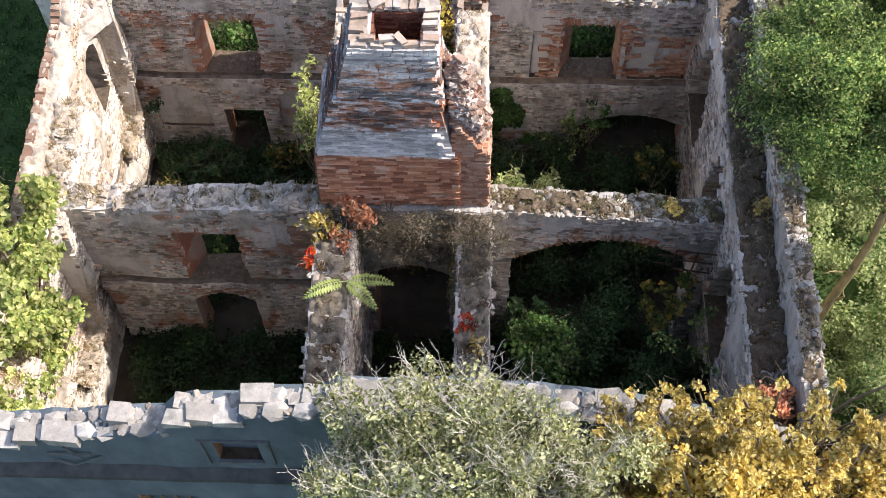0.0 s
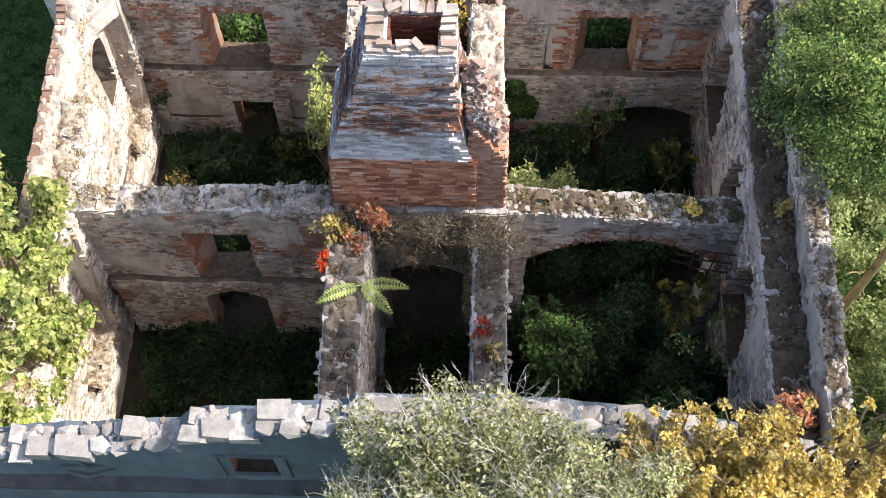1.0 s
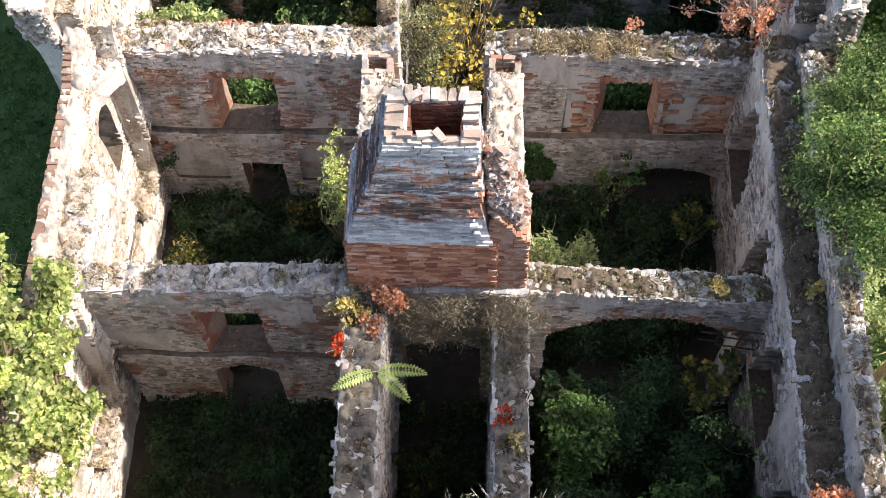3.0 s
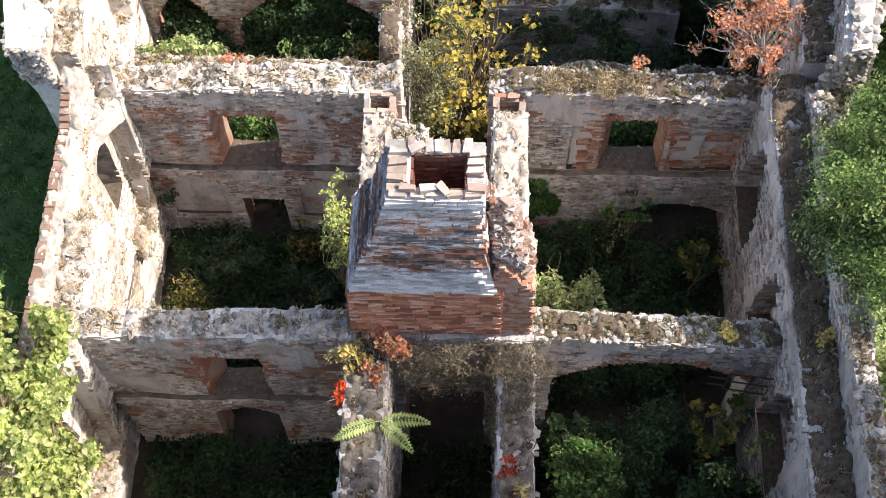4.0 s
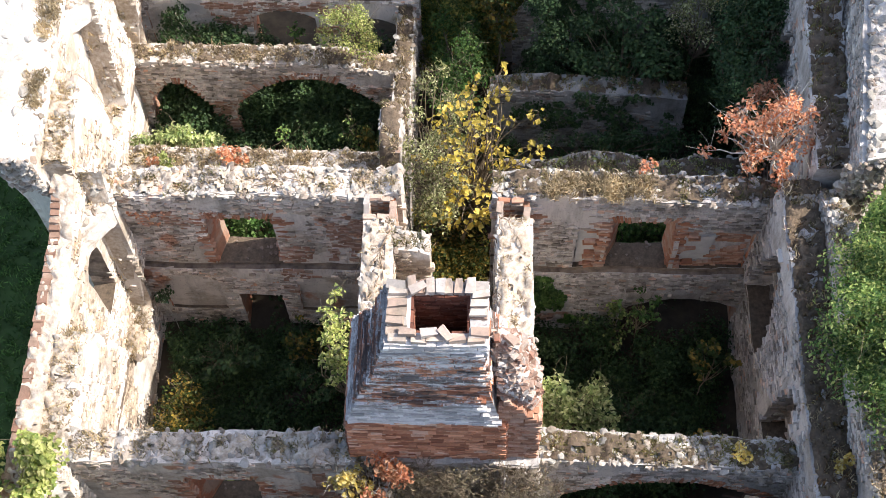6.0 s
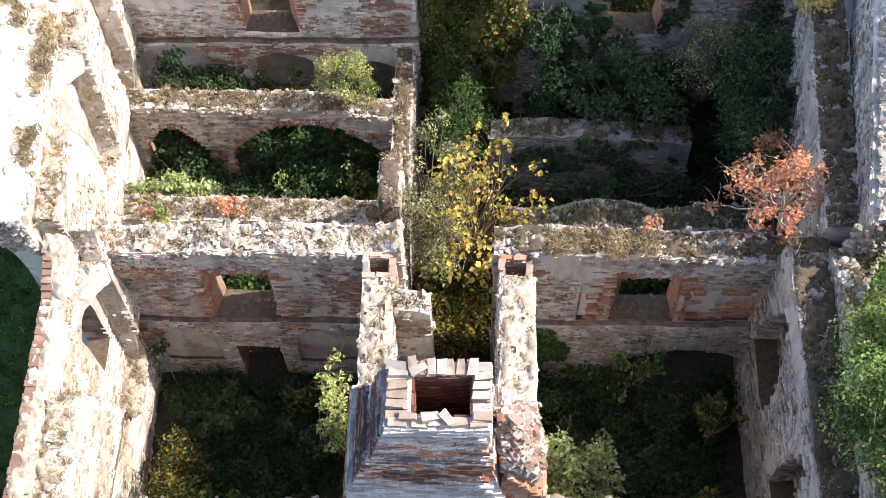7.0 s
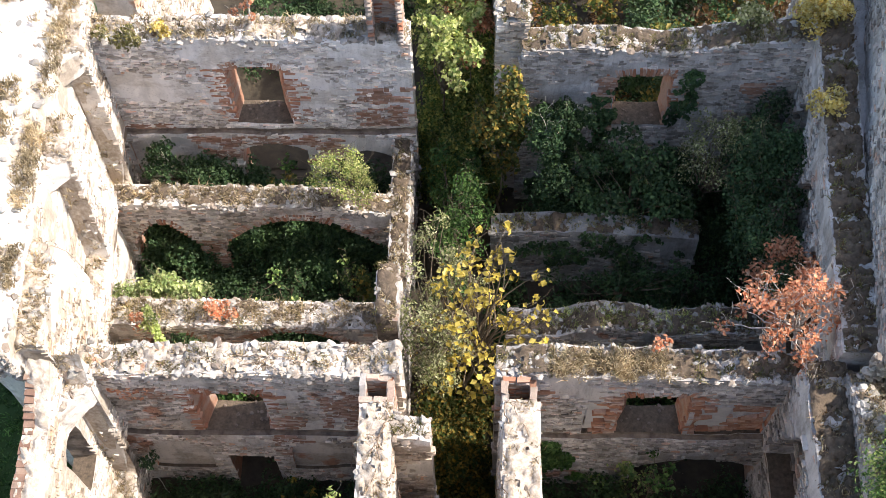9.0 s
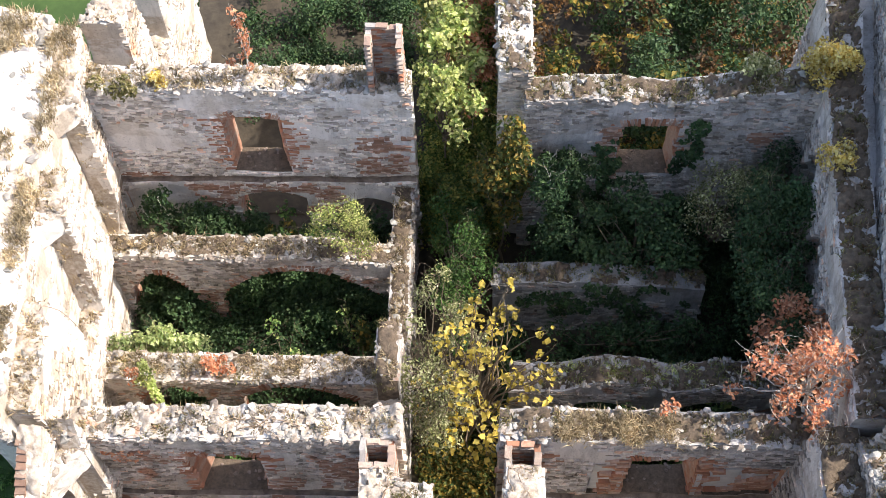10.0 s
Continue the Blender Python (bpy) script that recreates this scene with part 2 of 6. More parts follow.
class Wall:
    """A wall of uneven masonry from p0 along the way U; V leads from its front face to its back."""

    def __init__(self, name, p0, U, V, length, thick, top, holes, material, label, ledge=None, step=0.05, reveal=None, rough=0.05, res=0.24, z0=-0.1, batter=0.0):
        self.p0, self.U, self.V = Vector(p0), Vector(U).normalized(), Vector(V).normalized()
        self.length, self.thick, self.top, self.holes, self.ledge, self.step, self.z0 = length, thick, top, holes, ledge, step, z0
        bm = bmesh.new()
        cols = {0.0: 0.0, length: length}
        rows = {z0}
        for h in holes:
            cols[h["u0"]], cols[h["u1"]] = h["b0"], h["b1"]
            rows |= {max(h["z0"], z0), h["z1"]}
        if ledge:
            rows |= {ledge - 0.12, ledge - 0.10, ledge + 0.08, ledge + 0.10}
        cap = max(rows) + 0.1
        rows.add(cap)

        def fill(keys, vals):
            out = []
            for i in range(len(keys) - 1):
                k = max(1, round((keys[i + 1] - keys[i]) / res))
                for s in range(k):
                    out.append((keys[i] + (keys[i + 1] - keys[i]) * s / k, vals[i] + (vals[i + 1] - vals[i]) * s / k))
            out.append((keys[-1], vals[-1]))
            return out

        ks = sorted(cols)
        us = fill(ks, [cols[k] for k in ks])
        rs = sorted(rows)
        zs = [z for z, _ in fill(rs, rs)]
        peak = max(top(u) for u, _ in us)
        extra = max(1, round((peak - cap) / res)) if peak > cap else 1
        nz = len(zs) + extra
        base_n = len(zs)

        def z_at(u, j):
            t = top(u)
            if j < base_n:
                return min(zs[j], t - 0.004 * (nz - j))
            a = min(cap, t - 0.03)
            return a + (t - a) * (j - base_n + 1) / extra

        def bend(u, z, j):
            for h in holes:
                if h["rise"] and j < base_n and abs(zs[j] - h["z1"]) < 1e-6 and h["u0"] - 1e-6 <= u <= h["u1"] + 1e-6:
                    s = 2 * (u - h["u0"]) / (h["u1"] - h["u0"]) - 1
                    return z - h["rise"] * s * s
            return z

        F, B = [], []
        for u, ub in us:
            fr, bk = [], []
            for j in range(nz):
                z = bend(u, z_at(u, j), j)
                for lst, uu, v, sgn in ((fr, u, 0.0, -1), (bk, ub, thick, 1)):
                    q = Vector((uu, v, z))
                    k = rough * (noise.noise(self.at(uu, v, z) * 1.1) + 0.6 * noise.noise(self.at(uu, v, z) * 4.2))
                    v2 = v + k
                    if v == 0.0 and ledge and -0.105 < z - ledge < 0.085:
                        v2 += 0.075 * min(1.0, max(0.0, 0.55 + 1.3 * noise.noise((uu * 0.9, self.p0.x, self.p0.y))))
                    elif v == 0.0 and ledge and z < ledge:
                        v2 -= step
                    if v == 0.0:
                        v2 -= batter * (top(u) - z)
                    edge = 0.03 * noise.noise(self.at(uu, v, z) * 3.3 + Vector((7, 0, 0)))
                    lst.append(bm.verts.new(self.at(q.x + (edge if 0 < uu < length else 0), v2, z + (0.07 * noise.noise((uu * 0.8, self.p0.y, 2)) + 0.03 * noise.noise((uu * 3.7, self.p0.y, 5)) if ledge and abs(z - ledge) < 0.13 else 0))))
            F.append(fr)
            B.append(bk)
        nu = len(us)

        def cut(i, j, through):
            if j + 1 >= base_n:
                return None
            um, zm = (us[i][0] + us[i + 1][0]) / 2, (zs[j] + zs[j + 1]) / 2
            for h in holes:
                if h["u0"] < um < h["u1"] and h["z0"] < zm < h["z1"] and (h["depth"] is None or not through):
                    return h
            return None

        def quad(*vs, slot=0):
            try:
                bm.faces.new(vs).material_index = slot
            except ValueError:
                pass

        for side, through in ((F, False), (B, True)):
            for i in range(nu - 1):
                for j in range(nz - 1):
                    if not cut(i, j, through):
                        # The ledge's shadow line is coloured in as a dark, soot-stained band.
                        soot_shaded = side is F and ledge and j + 1 < base_n and zs[j] > ledge - 0.13 and zs[j + 1] < ledge + 0.11
                        quad(side[i][j], side[i + 1][j], side[i + 1][j + 1], side[i][j + 1], slot=3 if soot_shaded else 0)
        for i in range(nu - 1):
            quad(F[i][-1], F[i + 1][-1], B[i + 1][-1], B[i][-1])
        for i in (0, nu - 1):
            for j in range(nz - 1):
                quad(F[i][j], F[i][j + 1], B[i][j + 1], B[i][j])
        deep = {}

        def inner(i, j, h):
            if h["depth"] is None:
                return B[i][j]
            key = (i, j, id(h))
            if key not in deep:
                deep[key] = bm.verts.new(F[i][j].co + self.V * h["depth"])
            return deep[key]

        for i in range(nu - 1):
            for j in range(nz - 1):
                h = cut(i, j, False)
                if not h:
                    continue
                if h["depth"] is not None:
                    quad(inner(i, j, h), inner(i + 1, j, h), inner(i + 1, j + 1, h), inner(i, j + 1, h))
                for (di, dj, a, b) in ((-1, 0, (0, 0), (0, 1)), (1, 0, (1, 0), (1, 1)), (0, -1, (0, 0), (1, 0)), (0, 1, (0, 1), (1, 1))):
                    ii, jj = i + di, j + dj
                    if 0 <= ii < nu - 1 and 0 <= jj < nz - 1 and cut(ii, jj, False) is h:
                        continue
                    if jj < 0:
                        continue
                    a, b = (i + a[0], j + a[1]), (i + b[0], j + b[1])
                    quad(F[a[0]][a[1]], F[b[0]][b[1]], inner(*b, h), inner(*a, h), slot=2 if dj == -1 else 1)
        bmesh.ops.recalc_face_normals(bm, faces=bm.faces)
        self.ob = tagged(mesh_object(name, bm, material), label, "wall", kind="structure")
        for m in (reveal or REVEAL, DIRT, SOOT_SHADE):
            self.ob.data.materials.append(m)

    def at(self, u, v, z):
        p = self.p0 + self.U * u + self.V * v
        return Vector((p.x, p.y, z))

    def inside(self, u, z, grow=0.0):
        for h in self.holes:
            if h["u0"] - grow < u < h["u1"] + grow and h["z0"] - grow < z < h["z1"] + grow - h["rise"] * ((2 * (u - h["u0"]) / (h["u1"] - h["u0"]) - 1) ** 2):
                return True
        return False


def block_arrays(rng, M, size, jitter):
    """One rough block: eight corners moved at random."""
    c = np.array([(x, y, z) for x in (-0.5, 0.5) for y in (-0.5, 0.5) for z in (-0.5, 0.5)]) * size
    c += rng.uniform(-1, 1, (8, 3)) * jitter
    return c @ np.array(M.to_3x3()).T + np.array(M.translation)


BLOCK_FACES = np.array([(0, 1, 3, 2), (4, 6, 7, 5), (0, 4, 5, 1), (2, 3, 7, 6), (0, 2, 6, 4), (1, 5, 7, 3)])


def face_courses(w, z_lo, z_hi, seed, cover=0.55, height=(0.05, 0.095), length=(0.07, 0.24), material=None, name="coursed_masonry", skip=0.0, u_lo=0.0, u_hi=None):
    """Courses of flat stones standing a little proud of a wall's face, where the plaster has gone."""
    rng = np.random.default_rng(seed)
    U, V = w.U, w.V
    R = Matrix((U, V, Vector((0, 0, 1)))).transposed().to_4x4()
    vs, fs, z, n = [], [], z_lo, 0
    u_hi = w.length if u_hi is None else u_hi
    while z < z_hi:
        hgt = rng.uniform(*height)
        u = u_lo - rng.uniform(0, 0.2)
        z0, z = z, z + hgt
        while u < u_hi:
            ln = rng.uniform(*length)
            uc, zc = u + ln / 2, z0 + hgt / 2
            u += ln
            if not (u_lo < uc < u_hi) or zc + hgt * 0.4 > w.top(uc) or w.inside(uc, zc, 0.06) or (w.ledge and abs(zc - w.ledge) < 0.14):
                continue
            bare = noise.noise(w.at(uc, 0, zc) * 0.75 + Vector((seed, 0, 0))) + 0.45 * noise.noise(w.at(uc, 0, zc) * 2.7)
            if bare > cover - 0.5 + rng.uniform(-0.12, 0.12) or rng.random() < skip:
                continue
            v = -(w.step if w.ledge and zc < w.ledge else 0.0)
            M = Matrix.Translation(w.at(uc, v + 0.056 - rng.uniform(0, 0.034) + 0.05 * noise.noise(w.at(uc, 0, zc) * 1.1), zc)) @ R @ pose(0, 0, 0, rng.normal(0, 4), rng.normal(0, 3.5), rng.normal(0, 3))
            vs.append(block_arrays(rng, M, (ln - 0.016, 0.13, hgt * rng.uniform(0.8, 1.05) - 0.012), 0.017))
            fs.append(BLOCK_FACES + 8 * n)
            n += 1
    if n:
        ob = from_arrays(name, np.concatenate(vs), np.concatenate(fs), material or OF_WALL.get(w.ob.data.materials[0].name, STONE_FACE), w.ob)
        ob["kind"] = "stuff"
    return n


def rock_mesh(seed, flat=0.7, material=None):
    rng = random.Random(seed)
    bm = bmesh.new()
    bmesh.ops.create_icosphere(bm, subdivisions=1, radius=0.5)
    for _ in range(3):
        d = Vector((rng.uniform(-1, 1), rng.uniform(-1, 1), rng.uniform(-1, 1))).normalized()
        lim = rng.uniform(0.22, 0.36)
        for v in bm.verts:
            k = v.co.dot(d) - lim
            if k > 0:
                v.co -= d * k
    for v in bm.verts:
        v.co += Vector((rng.uniform(-1, 1), rng.uniform(-1, 1), rng.uniform(-1, 1))) * 0.05
        v.co.z *= flat
    me = bpy.data.meshes.new("stone")
    bm.to_mesh(me)
    bm.free()
    me.materials.append(material or STONE)
    return me


ROCKS = [rock_mesh(100 + i, 0.55 + 0.05 * (i % 5)) for i in range(14)]


def box_mesh(name, size, jitter, material, seed):
    rng = np.random.default_rng(seed)
    me = bpy.data.meshes.new(name)
    me.from_pydata(block_arrays(rng, Matrix(), size, jitter).tolist(), [], BLOCK_FACES.tolist())
    me.materials.append(material)
    return me


BRICKS = [box_mesh("brick", (0.27, 0.13, 0.066), 0.010, BRICK, 40 + i) for i in range(8)]
SILL_ROCKS = [rock_mesh(140 + i, 0.5, SOOT_SHADE) for i in range(6)]
CAP_ROCKS = [rock_mesh(120 + i, 0.9, CAP_STONE) for i in range(8)]
HEWN = [box_mesh("cap_stone", (1, 1, 1), 0.085, CAP_STONE, 60 + i) for i in range(10)]


def place(me, m, parent, name=None):
    ob = new(name or me.name, me)
    ob.parent = parent
    ob.matrix_basis = m
    return ob


def top_stones(w, count, seed, size=(0.14, 0.36), u_lo=None, u_hi=None, spread=1.0):
    """Loose and half-bedded stones along a wall's broken top."""
    rng = random.Random(seed)
    lo, hi = (0.0 if u_lo is None else u_lo), (w.length if u_hi is None else u_hi)
    for i in range(count):
        u, s = rng.uniform(lo + 0.05, hi - 0.05), rng.uniform(*size) * rng.uniform(0.75, 1.0)
        v = w.thick * (0.5 + spread * rng.uniform(-0.52, 0.52))
        edge = abs(v / w.thick - 0.5) * 2
        z = w.top(u) + s * rng.uniform(-0.12, 0.22) - 0.10 * max(0, edge - 0.75)
        m = Matrix.Translation(w.at(u, v, z)) @ pose(0, 0, 0, rng.uniform(-25, 25), rng.uniform(-25, 25), rng.uniform(0, 360)) @ Matrix.Diagonal((s * rng.uniform(0.8, 1.5), s * rng.uniform(0.8, 1.2), s * rng.uniform(0.7, 1.1), 1))
        place(rng.choice(ROCKS), m, w.ob, "stone")


def rock_arrays(seed):
    me = ROCKS[seed % len(ROCKS)]
    return np.array([tuple(v.co) for v in me.vertices]), np.array([tuple(p.vertices) for p in me.polygons])


ROCK_ARRAYS = [rock_arrays(i) for i in range(len(ROCKS))]


def top_rubble(w, density, seed, size=(0.09, 0.26), spill=0.05, half=0.5):
    """The wall's laid-open core: angular stones bedded over its top and broken edges."""
    rng = np.random.default_rng(seed)
    vs, fs, at = [], [], 0
    n = int(w.length * w.thick * density)
    for k in range(n):
        u, f = rng.uniform(0.02, w.length - 0.02), rng.uniform(-half, half)
        v = w.thick * (0.5 + f) + np.sign(f) * rng.uniform(0, spill) * (abs(f) > 0.4)
        s = rng.uniform(*size) * rng.uniform(0.6, 1)
        z = w.top(u) + rng.uniform(-0.35, 0.12) * s - (rng.uniform(0, 0.14) if abs(f) > 0.45 else 0)
        M = Matrix.Translation(w.at(u, v, z)) @ pose(0, 0, 0, rng.uniform(-30, 30), rng.uniform(-30, 30), rng.uniform(0, 360)) @ Matrix.Diagonal((s * rng.uniform(0.9, 1.6), s * rng.uniform(0.8, 1.2), s * rng.uniform(0.7, 1.1), 1))
        V, Fc = ROCK_ARRAYS[int(rng.integers(len(ROCK_ARRAYS)))]
        A = np.array(M)
        vs.append(V @ A[:3, :3].T + A[:3, 3])
        fs.append(Fc + at)
        at += len(V)
    ob = from_arrays("core_rubble", np.concatenate(vs), np.concatenate(fs), RUBBLE, w.ob)
    ob["kind"] = "stuff"


def top_cover(w, share, seed, material, u_lo=0.0, u_hi=None, lift=0.07):
    """Soil and moss lying in patches on a wall's top."""
    bm = bmesh.new()
    u_hi = w.length if u_hi is None else u_hi
    nu, nv = max(2, round((u_hi - u_lo) / 0.07)), max(3, round(w.thick / 0.07))
    g = {}

    def vert(i, j):
        if (i, j) not in g:
            u, v = u_lo + (u_hi - u_lo) * i / nu, w.thick * (0.04 + 0.92 * j / nv)
            p = w.at(u, v, 0)
            g[i, j] = bm.verts.new((p.x + 0.03 * noise.noise(p * 5), p.y + 0.03 * noise.noise(p * 5 + Vector((3, 0, 0))), w.top(u) + lift * (0.45 + 0.9 * noise.noise(p * 2.6) + 0.9 * noise.noise(p * 7.5) + 0.6 * noise.noise(p * 14)) - 0.05 * (abs(2 * j / nv - 1) > 0.9)))
        return g[i, j]

    for i in range(nu):
        for j in range(nv):
            u = u_lo + (u_hi - u_lo) * (i + 0.5) / nu
            p = w.at(u, w.thick * (j + 0.5) / nv, seed)
            if noise.noise(p * 1.6) + 0.7 * noise.noise(p * 5) + 0.3 * noise.noise(p * 11) < (share - 0.5) * 1.6:
                bm.faces.new((vert(i, j), vert(i + 1, j), vert(i + 1, j + 1), vert(i, j + 1)))
    if bm.faces:
        part("moss_cover", bm, material, w.ob, "brown moss and soil lying on the wall top", smooth=True)
    else:
        bm.free()


def niche_courses(w, seed):
    """Rough stones standing out of a blind niche's back and its broken rim."""
    rng = np.random.default_rng(seed)
    R = Matrix((w.U, w.V, Vector((0, 0, 1)))).transposed().to_4x4()
    vs, fs, n = [], [], 0
    for h in w.holes:
        if h["z0"] < 0.2:
            continue
        d = h["depth"]
        z = h["z0"]
        while z < h["z1"] + 0.1:
            hgt = rng.uniform(0.07, 0.13)
            u = h["u0"] - 0.15
            while u < h["u1"] + 0.15:
                ln = rng.uniform(0.13, 0.34)
                uc, zc = u + ln / 2, z + hgt / 2
                u += ln
                inside, rim = w.inside(uc, zc, -0.03), w.inside(uc, zc, 0.16)
                if inside and d is not None and rng.random() < 0.62:
                    v = d + 0.03
                elif rim and not inside and rng.random() < 0.4:
                    v = rng.uniform(0.04, 0.10)
                    zc += rng.uniform(-0.03, 0.03)
                else:
                    continue
                M = Matrix.Translation(w.at(uc, v - rng.uniform(0, 0.05), zc)) @ R @ pose(0, 0, 0, rng.normal(0, 5), rng.normal(0, 4), rng.normal(0, 5))
                vs.append(block_arrays(rng, M, (ln - 0.015, 0.16, hgt - 0.012), 0.018))
                fs.append(BLOCK_FACES + 8 * n)
                n += 1
            z += hgt
    if n:
        from_arrays("niche_masonry", np.concatenate(vs), np.concatenate(fs), OF_WALL.get(w.ob.data.materials[0].name, STONE_FACE), w.ob)["kind"] = "stuff"


def end_courses(w, z_lo, seed):
    """Rough stones in the near end of a wall."""
    rng = np.random.default_rng(seed)
    R = Matrix((w.V, -w.U, Vector((0, 0, 1)))).transposed().to_4x4()
    vs, fs, n, z = [], [], 0, z_lo
    while z < w.top(0.05) - 0.06:
        hgt = rng.uniform(0.07, 0.13)
        v = rng.uniform(-0.1, 0.0)
        while v < w.thick - 0.05:
            ln = rng.uniform(0.14, 0.34)
            a, e = max(v, 0.0), min(v + ln, w.thick)
            v += ln
            if e - a > 0.07 and rng.random() < 0.8:
                M = Matrix.Translation(w.at(0.03 - rng.uniform(0, 0.04), (a + e) / 2, z + hgt / 2)) @ R @ pose(0, 0, 0, rng.normal(0, 3), rng.normal(0, 3), rng.normal(0, 3))
                vs.append(block_arrays(rng, M, (e - a - 0.015, 0.12, hgt - 0.012), 0.016))
                fs.append(BLOCK_FACES + 8 * n)
                n += 1
        z += hgt
    from_arrays("end_masonry", np.concatenate(vs), np.concatenate(fs), OF_WALL.get(w.ob.data.materials[0].name, STONE_FACE), w.ob)["kind"] = "stuff"


def jamb_courses(w, seed):
    """Rough stones in the splayed sides of a wall's bays, up into the arch."""
    rng = np.random.default_rng(seed)
    vs, fs, n = [], [], 0
    for h in w.holes:
        if h["z0"] < 0.2:
            continue
        deep = w.thick if h["depth"] is None else h["depth"]
        z = h["z0"]
        while z < h["z1"] - 0.05:
            hgt = rng.uniform(0.07, 0.13)
            zc = z + hgt / 2
            z += hgt
            k = math.sqrt(max(0.0, (h["z1"] - zc) / h["rise"])) if h["rise"] and zc > h["z1"] - h["rise"] else 1.0
            for e in (-1, 1):
                fu = (h["u0"] + h["u1"]) / 2 + e * k * (h["u1"] - h["u0"]) / 2
                bu = (h["b0"] + h["b1"]) / 2 + e * k * (h["b1"] - h["b0"]) / 2 if h["depth"] is None else fu
                a, c = w.at(fu, 0.0, zc), w.at(bu, deep, zc)
                d = (c - a).normalized()
                L, s = (c - a).length, rng.uniform(-0.1, 0.1)
                while s < L:
                    ln = rng.uniform(0.14, 0.34)
                    p, s = a + d * (s + ln / 2), s + ln
                    if s > L + 0.05 or rng.random() < 0.35:
                        continue
                    M = Matrix.Translation(p + w.U * e * rng.uniform(0.01, 0.05)) @ Matrix((d, Vector((0, 0, 1)).cross(d), Vector((0, 0, 1)))).transposed().to_4x4() @ pose(0, 0, 0, rng.normal(0, 4), rng.normal(0, 4), rng.normal(0, 4))
                    vs.append(block_arrays(rng, M, (ln - 0.015, 0.12, hgt - 0.012), 0.018))
                    fs.append(BLOCK_FACES + 8 * n)
                    n += 1
    if n:
        from_arrays("bay_masonry", np.concatenate(vs), np.concatenate(fs), OF_WALL.get(w.ob.data.materials[0].name, STONE_FACE), w.ob)["kind"] = "stuff"


def brick_patch(w, u0, u1, z0, z1, seed, keep=0.75, deep=0.0):
    """An uneven patch of bare brick courses in a wall's face."""
    rng = np.random.default_rng(seed)
    R = Matrix((w.U, w.V, Vector((0, 0, 1)))).transposed().to_4x4()
    vs, fs, n, z = [], [], 0, z0
    while z < z1:
        a = u0 + 0.22 * noise.noise((z * 3, seed, 0)) - rng.uniform(0, 0.12)
        e = u1 + 0.22 * noise.noise((z * 3, seed, 5)) + rng.uniform(0, 0.12)
        while a < e:
            ln = rng.choice((0.13, 0.26))
            c = a + ln / 2
            a += ln + 0.01
            if 0 < c < w.length and rng.random() < keep + 0.2 and noise.noise((c * 2.1, z * 2.6, seed)) > -0.16 and (deep or not w.inside(c, z, 0.02)):
                v = deep - (w.step if w.ledge and z < w.ledge else 0.0) + 0.05 * noise.noise(w.at(c, 0, z) * 1.1)
                vs.append(block_arrays(rng, Matrix.Translation(w.at(c, v + 0.032 - rng.uniform(0, 0.018), z)) @ R, (ln, 0.12, 0.062), 0.007))
                fs.append(BLOCK_FACES + 8 * n)
                n += 1
        z += 0.072
    ob = from_arrays("brick_patch", np.concatenate(vs), np.concatenate(fs), PIER_BRICK if deep else BRICK_FACE, w.ob)
    ob["kind"] = "stuff"


def jamb_bricks(w, h, seed, cols=2, sides="lrt"):
    """Brick quoins round an opening, toothed into the wall."""
    rng = random.Random(seed)
    R = Matrix((w.U, w.V, Vector((0, 0, 1)))).transposed().to_4x4()
    z, k = h["z0"] + 0.04, 0
    while z < h["z1"] - h["rise"]:
        for s, e in (("l", h["u0"]), ("r", h["u1"])):
            if s in sides and rng.random() > 0.3:
                sg = -1 if s == "l" else 1
                for c in range(cols if rng.random() < 0.4 else max(1, cols - 1)):
                    m = Matrix.Translation(w.at(e + sg * (0.10 + 0.275 * c + rng.uniform(-0.06, 0.08)), 0.066 - rng.uniform(0, 0.034), z + rng.uniform(-0.008, 0.008))) @ R @ pose(0, 0, 0, rng.uniform(-4, 4), rng.uniform(-4, 4), rng.uniform(-6, 6))
                    place(rng.choice(BRICKS), m, w.ob, "brick")
        z, k = z + 0.078, k + 1
    if "t" in sides:
        n = max(3, round((h["u1"] - h["u0"]) / 0.085))
        for i in range(n + 1):
            s = 2 * i / n - 1
            u, zt = h["u0"] + (h["u1"] - h["u0"]) * i / n, h["z1"] - h["rise"] * s * s + 0.10
            if rng.random() < 0.15:
                continue
            m = Matrix.Translation(w.at(u, 0.05 - rng.uniform(0, 0.03), zt + rng.uniform(-0.015, 0.015))) @ R @ pose(0, 0, 0, 0, 90 + s * (18 + 30 * h["rise"]) + rng.uniform(-3, 3), 0)
            place(rng.choice(BRICKS), m, w.ob, "brick")


# ---- plants ----
def leaf_arrays(P, N, size, rng, droop=0.35, narrow=0.55):
    """Folded leaves at points P that face the ways N: four corners and two triangles each."""
    n = len(P)
    N = N / np.linalg.norm(N, axis=1, keepdims=True)
    T = np.cross(N, rng.normal(0, 1, (n, 3)))
    T /= np.linalg.norm(T, axis=1, keepdims=True) + 1e-9
    S = np.cross(N, T)
    s = (size * rng.uniform(0.6, 1.25, n))[:, None]
    base, tip = P - T * s * 0.5, P + T * s * 0.5 - np.array([0, 0, 1]) * s * droop * rng.uniform(0, 1, n)[:, None]
    fold = N * s * 0.12
    l, r = P + S * s * narrow * 0.5 + fold, P - S * s * narrow * 0.5 + fold
    V = np.stack([base, l, tip, r], 1).reshape(-1, 3)
    i = np.arange(n)[:, None] * 4
    Fc = np.concatenate([i + np.array([[0, 2, 1]]), i + np.array([[0, 3, 2]])])
    return V, Fc


